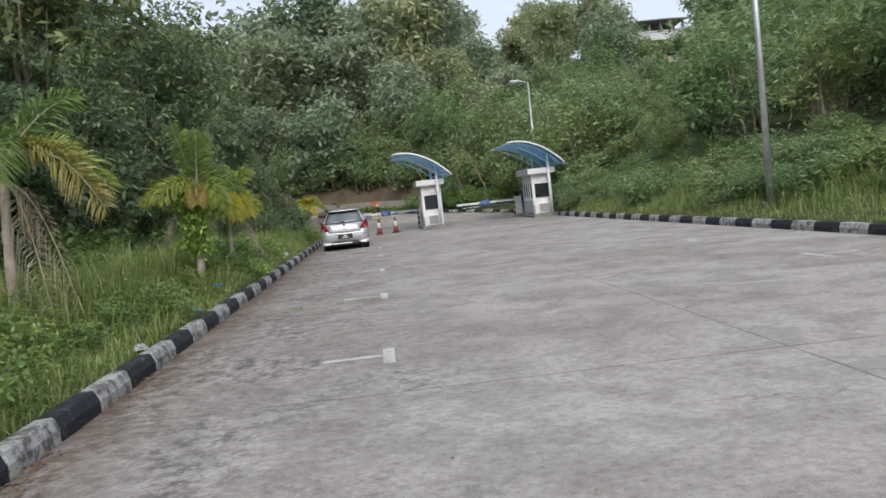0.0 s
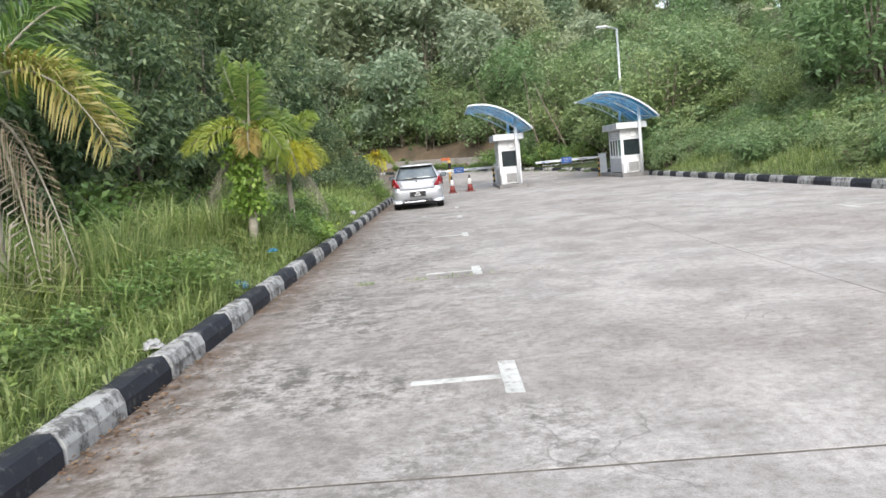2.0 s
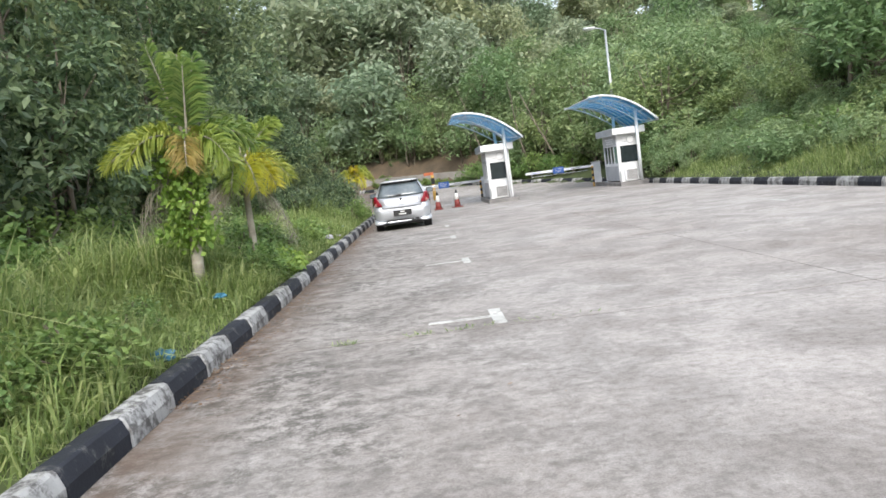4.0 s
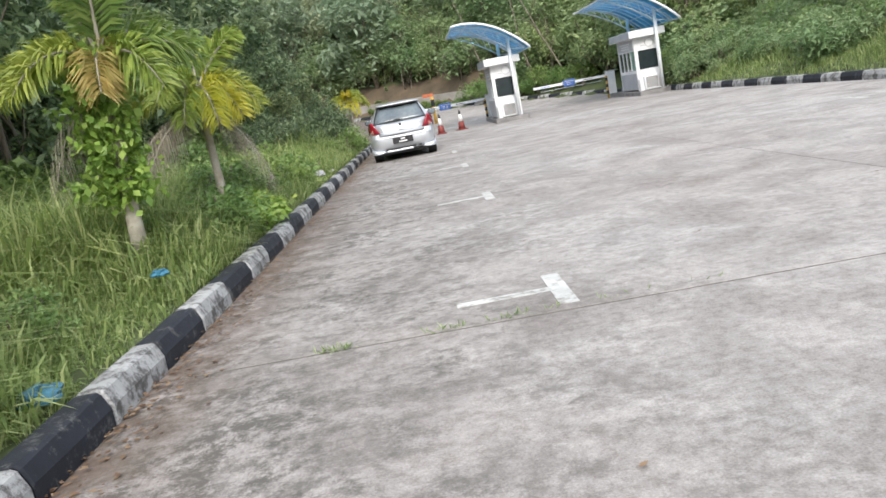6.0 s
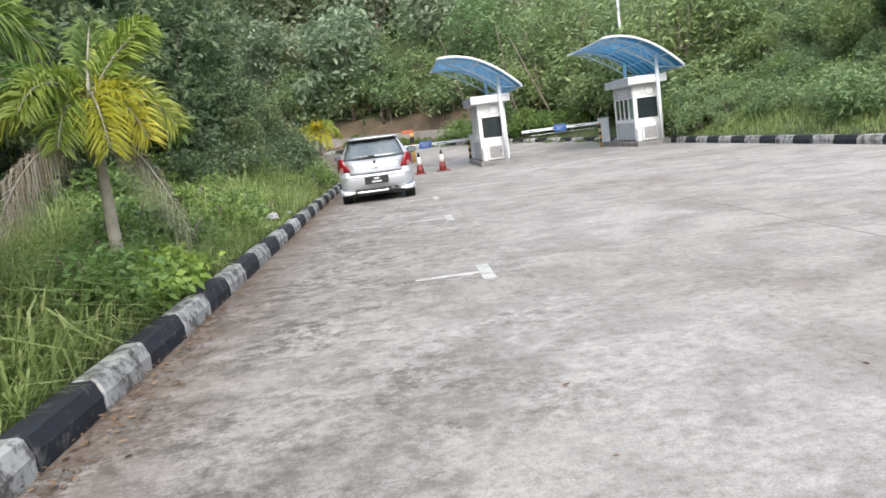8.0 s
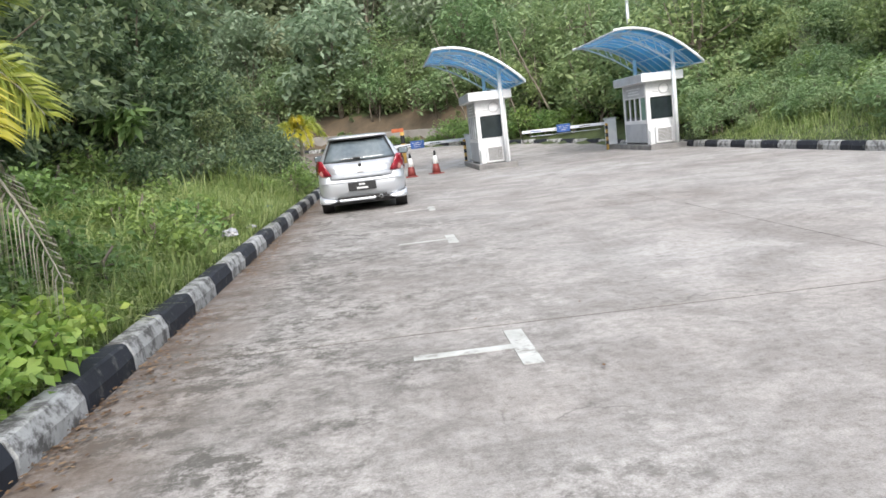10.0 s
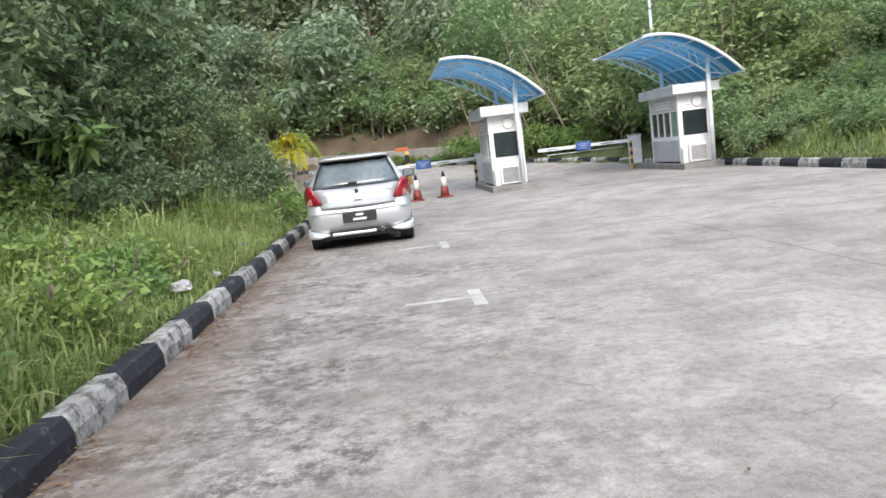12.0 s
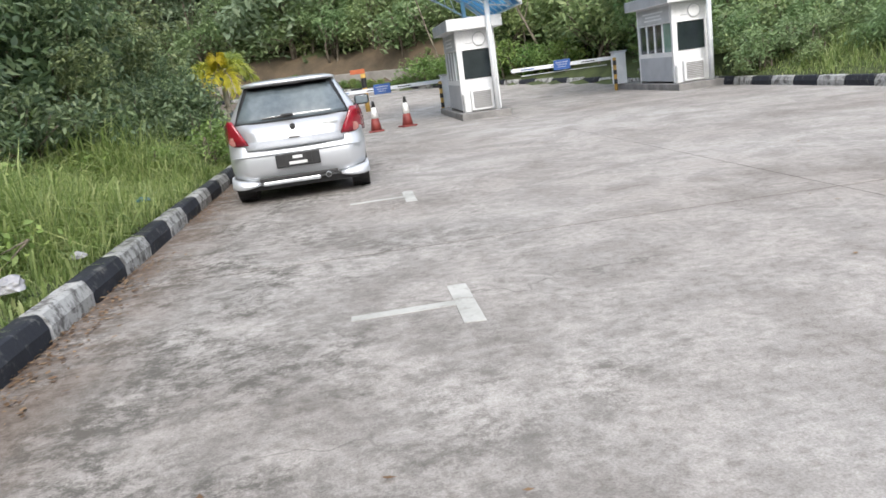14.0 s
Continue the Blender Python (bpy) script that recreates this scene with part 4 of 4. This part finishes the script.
shr += [(9.8 + 0.25 * (k % 9) + r2.uniform(0, 0.4), 32.5 + 0.27 * k, r2.uniform(0.7, 1.3)) for k in range(26)]
for k in range(26):
    x = 8.6 - k * 0.5
    y = 40.6 + (8.6 - x) * 1.05 + r2.uniform(0, 1.2)
    shr.append((x, y, r2.uniform(1.0, 1.7) if x > 3 else 0.5))
scatter(SHRUB, shr, "shrubs on the verges")
BANK = [tree("bank_shrub", 77 + i, 1.0, 0.8, 0.03, 64, 20, 0.11, 0.115, 0.42, LEAF_FEATHER, "fine-leaved light green shrub on the bank", "shrub", 0.016, 3, 0.15) for i in range(2)]
bank = [(9.55 + r2.uniform(0, 2.6), 27 + 0.3 * k, r2.uniform(0.6, 1.1)) for k in range(40)]
for k in range(700):
    x, y = r2.uniform(-16, 14), r2.uniform(34, 64)
    d = -beyond(x, y, FAR)
    if (2.5 if x < 5.5 else 1.2) < d < 8 and len(bank) < 150:
        bank.append((x, y, r2.uniform(1.5, 2.7)))
for k in range(34):
    x, y = r2.uniform(-14, 4), r2.uniform(40, 60)
    if 1.5 < -beyond(x, y, FAR) < 2.8:
        bank.append((x, y, r2.uniform(0.25, 0.5)))
scatter(BANK, bank, "shrubs on the bank")
THICKET = [tree("thicket_bush", 95 + i, 1.9, 1.25, 0.05, 110, 22, 0.15, 0.16, 0.38, LEAF_BROAD, "dense dark green bush under the trees", "shrub", 0.025, 3, 0.4) for i in range(2)]
scatter(THICKET, [(-3.75, 26.5, 0.85), (-3.7, 27.7, 0.7), (-4.5, 25.4, 0.9), (-5.0, 24.2, 0.95), (-5.3, 22.9, 0.85), (-4.6, 27.2, 1.1), (-5.6, 21.4, 0.8)], "bushes under the trees")
scatter([tree("creeper_bush", 83, 0.8, 0.62, 0.08, 60, 14, 0.10, 0.17, 0.62, LEAF_VINE, "bright green broad-leaved creeper bush leaning over the kerb", "shrub", 0.014, 4, 0.3)],
        [(-2.98, 10.35, 0.6), (-3.25, 10.75, 0.62), (-2.9, 9.85, 0.5), (-3.5, 10.2, 0.55), (-3.1, 11.2, 0.5)], "creeper bushes at the kerb")
scatter([tree("sapling", 87, 2.4, 0.55, 1.75, 24, 12, 0.10, 0.42, 0.28, LEAF_SHRUB, "young sapling with a rosette of long pale leaves", "sapling", 0.03, 1, 0.5)], [(-6.2, 22.6, 1.0), (-5.9, 24.6, 0.8)], "saplings under the trees")
FERN_ROWS = [(9.9 + r2.uniform(0, 5.5), 4 + 0.33 * k, r2.uniform(0.65, 1.15)) for k in range(104)]
scatter([tree("fern_bush", 91 + i, 1.0, 0.9, 0.1, 80, 22, 0.15, 0.19, 0.26, LEAF_FEATHER, "spreading light green fern thicket on the bank", "fern", 0.015, 3, 0.1) for i in range(2)], FERN_ROWS, "ferns on the bank")


def grass(name, zone, count, long, seed, label, wide=1.0, bow=0.0):
    rng = np.random.default_rng(seed)
    x0, x1, y0, y1 = zone
    x, y = rng.uniform(x0, x1, count), rng.uniform(y0, y1, count)
    # tufts: blades gather round some spots
    tx, ty = rng.uniform(x0, x1, count // 18), rng.uniform(y0, y1, count // 18)
    k = rng.integers(0, len(tx), count)
    near = rng.random(count) < 0.65
    x = np.where(near, np.clip(tx[k] + rng.normal(0, 0.09, count), x0, x1), x)
    y = np.where(near, ty[k] + rng.normal(0, 0.09, count), y)
    side = np.minimum(1, 0.35 + np.minimum(np.abs(x - zone[0]), np.abs(x - zone[1])) * 0.5)
    tuft = rng.uniform(0.5, 1.25, len(tx))[k]
    patch = np.array([0.85 + 0.9 * noise.noise((p * 0.55, q * 0.4, 11)) for p, q in zip(x, y)])
    L = long * rng.uniform(0.5, 1.2, count) * side * tuft * np.clip(patch, 0.45, 1.35)
    a = rng.uniform(0, 2 * np.pi, count)
    lean = rng.uniform(0.25 + bow, 1.2 + bow * 0.3, count)
    d = np.stack([np.cos(a), np.sin(a)], 1)
    w = np.stack([-np.sin(a), np.cos(a)], 1) * wide * (0.0035 + 0.009 * rng.random(count) ** 2)[:, None]
    z = np.array([height(p, q) for p, q in zip(x, y)]) - 0.02
    b = np.stack([x, y], 1)
    m = b + d * (L * lean * 0.35)[:, None]
    t = b + d * (L * lean)[:, None]
    zm, zt = z + L * (0.68 - 0.22 * lean), z + L * (1.02 - 0.62 * lean)
    v = np.zeros((count, 5, 3))
    v[:, 0, :2], v[:, 0, 2] = b - w, z
    v[:, 1, :2], v[:, 1, 2] = b + w, z
    v[:, 2, :2], v[:, 2, 2] = m + w, zm
    v[:, 3, :2], v[:, 3, 2] = t, zt
    v[:, 4, :2], v[:, 4, 2] = m - w, zm
    i5 = (np.arange(count) * 5)[:, None]
    me = bpy.data.meshes.new(name)
    me.from_pydata(v.reshape(-1, 3).tolist(), [], (i5 + [0, 1, 2, 4]).tolist() + (i5 + [4, 2, 3]).tolist())
    me.materials.append(GRASS)
    tagged(new(name, me), label, "grass", kind="stuff")


grass("verge_grass", (-7.4, -2.82, -6.5, 30), 165000, 1.1, 1, "long tangled green grass on the verge behind the kerb")
grass("arching_grass", (-6.6, -3.3, -6.5, 26), 17000, 1.35, 5, "coarse arching grass tussocks on the verge", 2.2, 0.4)
grass("bank_grass", (9.25, 12.5, 2, 37), 36000, 0.7, 2, "tall green grass on the bank")
grass("corner_grass", (-7.5, -3.2, 28, 33), 6000, 0.7, 3, "grass on the corner of the verge")


# ---- palms ----
def frond(name, parent, start, heading, rise, reach, sag, material, leaflet=0.42, count=34, label="", plume=False, hang=0.3):
    """A feather leaf: an arching rib with leaflets on both sides, or all round it."""
    rng = np.random.default_rng(int(abs(heading * 13 + reach * 100 + start[2] * 10)))
    h = radians(heading)
    d = Vector((math.cos(h), math.sin(h), 0))
    side = Vector((-d.y, d.x, 0))

    def at(u):
        return Vector(start) + d * (reach * u * (1 - 0.12 * u)) + Vector((0, 0, rise * u - sag * u * u))
    faces = []
    for k in range(count):
        u = 0.16 + 0.84 * k / (count - 1)
        p, q = at(u), at(min(1.0, u + 0.04)) - at(u - 0.02)
        q.normalize()
        over = side.cross(q)
        if over.z < 0:
            over = -over
        for s in (-1, 1, -0.6, 0.6) if plume else (-1, 1):
            L = leaflet * (0.45 + 0.75 * math.sin(math.pi * min(1, 0.15 + u * 0.8))) * rng.uniform(0.8, 1.12)
            if plume:
                a = rng.uniform(-0.7, 1.3)
                out = (side * math.copysign(math.cos(a), s) + over * math.sin(a) + q * 0.7).normalized()
            else:
                out = (side * s * 0.85 + q * 0.62 + Vector((0, 0, rng.uniform(-0.12, 0.32)))).normalized()
            e = p + out * L * 0.55
            tip = p + out * L + Vector((0, 0, -hang * L))
            wv = q * 0.017 if plume else q * 0.010
            faces.append([p - wv * 0.6, e - wv * 0.9, tip, e + wv * 0.9])
    ob = new(name, quads_mesh(name, np.array(faces), 4, material))
    ob.parent = parent
    if label:
        tagged(ob, label)
    part("rib", tube([at(u) for u in np.linspace(0, 1, 8)], [0.02, 0.018, 0.015, 0.012, 0.01, 0.008, 0.006, 0.003], 6), PALM_BARK, ob)


def palm(x, y, tall, reach, specs, label, lean=0.0, vine=False, trunk_r=0.065):
    p = thing("palm", (x, y, height(x, y)), label, "palm", "palms on the verge")
    part("trunk", tube([(lean * u * u, 0, tall * u - 0.1) for u in (0, 0.25, 0.5, 0.75, 1)], [trunk_r * k for k in (1.5, 1.15, 1.0, 0.9, 0.7)], 10), PALM_BARK, p, "ringed grey palm trunk", True)
    for heading, rise, f, sag, kind in specs:
        m = {"g": FROND, "l": FROND_LIME, "y": FROND_YELLOW, "o": FROND_ORANGE, "d": FROND_DEAD}[kind]
        text = {"g": "", "l": "yellow-green frond", "y": "bright yellow frond", "o": "orange browning frond", "d": "dead grey hanging frond"}[kind]
        z = tall - 0.12 - (0.25 if kind == "d" else 0)
        frond("frond", p, (lean, 0, z), heading, rise, reach * f, sag, m, (0.32 if kind == "d" else 0.38) * reach / 1.5, 30 if kind == "d" else 58, text, kind != "d", 1.6 if kind == "d" else 0.3)
    if vine:
        rng = np.random.default_rng(4)
        pts = np.stack([rng.normal(0, 0.13, 420), rng.normal(0, 0.13, 420), rng.uniform(0.8, tall * 1.0, 420)], 1)
        v = new("vine", quads_mesh("vine", leaves(rng, pts, 7, 0.06, 0.08, 0.8, 0.5), 4, LEAF_VINE))
        v.parent = p
        tagged(v, "bright green climbing vine round the trunk")
    return p


palm(-4.6, 2.6, 2.45, 1.5, [(-12, 0.75, 0.95, 1.45, "o"), (8, 0.8, 0.9, 1.25, "l"), (60, 1.2, 0.9, 1.3, "g"), (110, 1.2, 1, 1.2, "g"), (170, 1.1, 1, 1.4, "g"), (220, 1.0, 1, 1.4, "g"), (290, 1.2, 0.8, 1.5, "g"), (35, 1.5, 0.7, 0.7, "g"), (-10, -0.15, 0.55, 1.5, "d"), (-40, -0.3, 0.5, 1.3, "d")],
     "palm with orange-tipped and dead hanging fronds on the verge", lean=0.12)
palm(-3.5, 7.75, 2.15, 1.15, [(-80, 0.4, 0.4, 0.7, "o"), (100, 1.25, 0.35, 0.1, "g"), (60, 1.2, 0.3, 0.12, "g"), (200, 1.3, 0.3, 0.1, "g"), (300, 1.1, 0.35, 0.2, "g"), (185, 0.55, 1.0, 0.75, "l"), (150, 0.8, 1.1, 0.8, "g"), (225, 0.6, 0.8, 0.8, "l"), (20, 0.65, 0.8, 0.75, "g"), (70, 0.9, 0.9, 0.6, "g"), (-25, 0.4, 0.6, 0.7, "l"), (170, 0.0, 0.8, 0.8, "d")],
     "young palm with vine-covered trunk and one orange frond", lean=0.12, vine=True)
palm(-3.45, 10.75, 1.95, 1.2, [(-20, 0.45, 0.55, 0.85, "y"), (-60, 0.40, 0.6, 0.85, "y"), (5, 0.55, 0.7, 0.85, "l"), (-95, 0.4, 0.65, 0.8, "l"), (195, 0.5, 0.85, 0.7, "l"), (170, 0.8, 1.1, 0.8, "l"), (140, 1.0, 1.1, 0.8, "g"), (60, 1.1, 0.7, 0.5, "l"), (100, 1.2, 0.7, 0.4, "g"), (20, 1.15, 0.6, 0.5, "l"), (215, 0.9, 1.0, 0.8, "g"), (250, 0.8, 0.8, 0.9, "l"), (-125, 0.1, 1.0, 0.85, "d"), (-150, 0.05, 1.05, 0.8, "d"), (-172, 0.0, 0.9, 0.8, "d"), (-8, -0.1, 0.7, 0.95, "d")],
     "leafy palm with bright yellow fronds and dead grey ones", trunk_r=0.055)
palm(-3.1, 28.0, 1.75, 0.95, [(-150, 0.7, 0.7, 0.7, "y"), (10, 0.7, 0.8, 0.9, "l"), (-60, 0.5, 0.7, 0.9, "y"), (-20, 0.8, 0.7, 0.8, "l"), (-110, 0.6, 0.7, 0.9, "y"), (60, 1.0, 0.8, 0.7, "l"), (160, 0.8, 0.9, 0.8, "l"), (-90, 1.0, 0.6, 0.7, "y"), (210, 0.8, 0.8, 0.8, "l")],
     "small yellowing palm near the road corner")


# ---- bare leaning trunks behind the booths ----
def bare_trunk(foot, tip, r, seed):
    x, y = foot
    t = thing("bare_trunk", (x, y, height(x, y)), "pale bare trunk leaning among the bank shrubs", "tree", "bare trunks on the bank")
    rnd = random.Random(seed)
    r *= 0.75
    rise = Vector((tip[0] - x, tip[1] - y, tip[2] - height(x, y)))
    pts = [rise * u + Vector((rnd.uniform(-0.06, 0.06), 0, -0.15 * (u == 0))) for u in (0, 0.2, 0.4, 0.6, 0.8, 1)]
    part("trunk", tube(pts, [r * k for k in (1.2, 1.05, 0.95, 0.85, 0.7, 0.4)], 7), BARK, t, "", True)
    for k in (2, 3, 4):
        e = pts[k] + Vector((rnd.uniform(-0.9, 0.9), rnd.uniform(-0.3, 0.3), rnd.uniform(0.7, 1.5)))
        part("limb", tube([pts[k], pts[k].lerp(e, 0.5) + Vector((0.05, 0, 0.08)), e], [r * 0.5, r * 0.35, 0.01], 5), BARK, t, "", True)


for foot, tip, r, seed in (((7.71, 42.5), (5.77, 43.1, 5.78), 0.07, 1), ((5.99, 43.5), (5.23, 44.1, 6.56), 0.05, 2), ((4.04, 47), (2.46, 47.6, 7.03), 0.05, 3), ((7.14, 43.5), (7.18, 44.1, 4.67), 0.04, 4)):
    bare_trunk(foot, tip, r, seed)


# ---- house on the ridge ----
def ridge_house():
    x, y = 40.6, 93.0
    g = height(x, y)
    h = thing("house", (x, y, g), "pale house with grey roof and open dark terrace on the ridge", "house")
    part("wall", box(-2.4, 2.6, 0, 6, -1, 19.4 - g, 0.05), HOUSE_WALL, h, "cream painted wall")
    skirt = loft([[(-3.9, -1.6, 19.2 - g), (4.1, -1.6, 19.2 - g), (4.1, 7, 19.2 - g), (-3.9, 7, 19.2 - g)], [(-3.1, 0, 20.5 - g), (3.3, 0, 20.5 - g), (3.3, 6, 20.5 - g), (-3.1, 6, 20.5 - g)]])
    part("lower_roof", skirt, SLAB_EDGE, h, "pale grey sloping lower roof")
    part("terrace_slab", box(-3.3, 3.5, -0.2, 6.2, 20.5 - g, 20.7 - g, 0.03), SLAB_EDGE, h)
    for k in range(5):
        part("terrace_post", box(-3.1 + 1.55 * k, -2.85 + 1.55 * k, 0.0, 0.25, 20.7 - g, 22.0 - g, 0.02), GREY_DARK, h)
    part("terrace_wall", box(-2.8, 3.1, 2.5, 6, 20.7 - g, 22.0 - g, 0.03), GREY_DARK, h)
    roof = loft([[(-3.7, -0.8, 22.0 - g), (3.9, -0.8, 22.0 - g), (3.9, 6.8, 22.0 - g), (-3.7, 6.8, 22.0 - g)], [(-1.6, 1.5, 22.6 - g), (1.8, 1.5, 22.6 - g), (1.8, 4.5, 22.6 - g), (-1.6, 4.5, 22.6 - g)]])
    part("roof", roof, GREY_DARK, h, "dark grey roof")
    for k in range(2):
        w = part("window", box(-1.8 + 2.4 * k, -0.6 + 2.4 * k, -0.03, 0.05, 17.2 - g, 18.6 - g), WINDOW, h)
        part("sill", box(-1.9 + 2.4 * k, -0.5 + 2.4 * k, -0.12, 0.0, 17.05 - g, 17.2 - g), SLAB_EDGE, w)


ridge_house()


# ---- litter: dry leaves along the kerb, plastic bags, weeds in the joints ----
def dry_leaves():
    rng = np.random.default_rng(12)
    n = 4200
    y = rng.uniform(-6, 24, n)
    x = -2.58 + np.abs(rng.normal(0, 0.16, n))
    keep = np.array([noise.noise((0, q * 0.55, 7)) for q in y]) > -0.12
    x, y = x[keep], y[keep]
    xs, ys = rng.uniform(-2.4, 8.8, 160), rng.uniform(-6, 30, 160)
    x, y = np.r_[x, xs], np.r_[y, ys]
    c = np.stack([x, y, rng.uniform(0.006, 0.03, len(x))], 1)
    d, w = rot_frames(rng, len(x), 0)
    d[:, 2] *= 0.15
    w[:, 2] *= 0.3
    L = rng.uniform(0.02, 0.062, (len(x), 1))
    v = np.stack([c, c + d * L * 0.5 + w * L * 0.25, c + d * L, c + d * L * 0.5 - w * L * 0.25], 1)
    v[:, :, 2] = np.maximum(v[:, :, 2], 0.004)
    tagged(new("leaf_litter", quads_mesh("leaf_litter", v, 4, LITTER)), "scattered dry brown leaves along the kerb", "leaf litter", kind="stuff")


dry_leaves()


def bag(x, y, z, size, material, seed, label):
    bm = bmesh.new()
    bmesh.ops.create_icosphere(bm, subdivisions=3, radius=size)
    for v in bm.verts:
        k = noise.noise(v.co * (3.2 / size * 0.5) + Vector((seed, 0, 0)))
        f = noise.noise(v.co * (9 / size * 0.4) + Vector((0, seed, 0)))
        v.co *= 1 + 0.45 * k + 0.22 * f
        v.co.z = max(v.co.z * 0.55, -size * 0.25)
    ob = part("plastic_bag", bm, material)
    ob.location = (x, y, z)
    tagged(ob, label, "plastic bag", "litter bags")


def joint_weeds(y, spots, name, seed):
    rng = np.random.default_rng(seed)
    pts = np.concatenate([np.stack([rng.normal(x, s, n), rng.normal(y, 0.012, n), np.zeros(n)], 1) for x, s, n in spots])
    n = len(pts)
    d, w = rot_frames(rng, n, -0.7)
    L = rng.uniform(0.02, 0.075, (n, 1))
    v = np.stack([pts, pts + d * L * 0.5 + w * 0.004, pts + d * L, pts + d * L * 0.5 - w * 0.004], 1)
    tagged(new(name, quads_mesh(name, v, 4, GRASS)), "small green weeds growing in a concrete joint", "weeds", kind="stuff")


joint_weeds(5.04, [(-1.45, 0.07, 70), (-0.75, 0.10, 40), (-0.35, 0.12, 30), (0.2, 0.5, 30)], "joint_weeds", 21)

bag(-2.92, 4.5, 0.22, 0.11, BAG_BLUE, 1, "crumpled blue plastic bag in the grass")
bag(-2.98, 6.7, 0.40, 0.07, BAG_BLUE, 2, "small blue plastic scrap in the grass")
bag(-2.98, 16.5, 0.30, 0.12, BAG_WHITE, 3, "crumpled white plastic bag in the grass")
bag(-2.86, 17.5, 0.26, 0.06, BAG_WHITE, 4, "small white plastic scrap beside the kerb")
bag(-3.0, 20.1, 0.34, 0.06, BAG_BLUE, 5, "small blue plastic scrap in the grass")
bag(-2.80, 1.5, 0.22, 0.08, BAG_WHITE, 6, "grey plastic scrap lying behind the kerb")
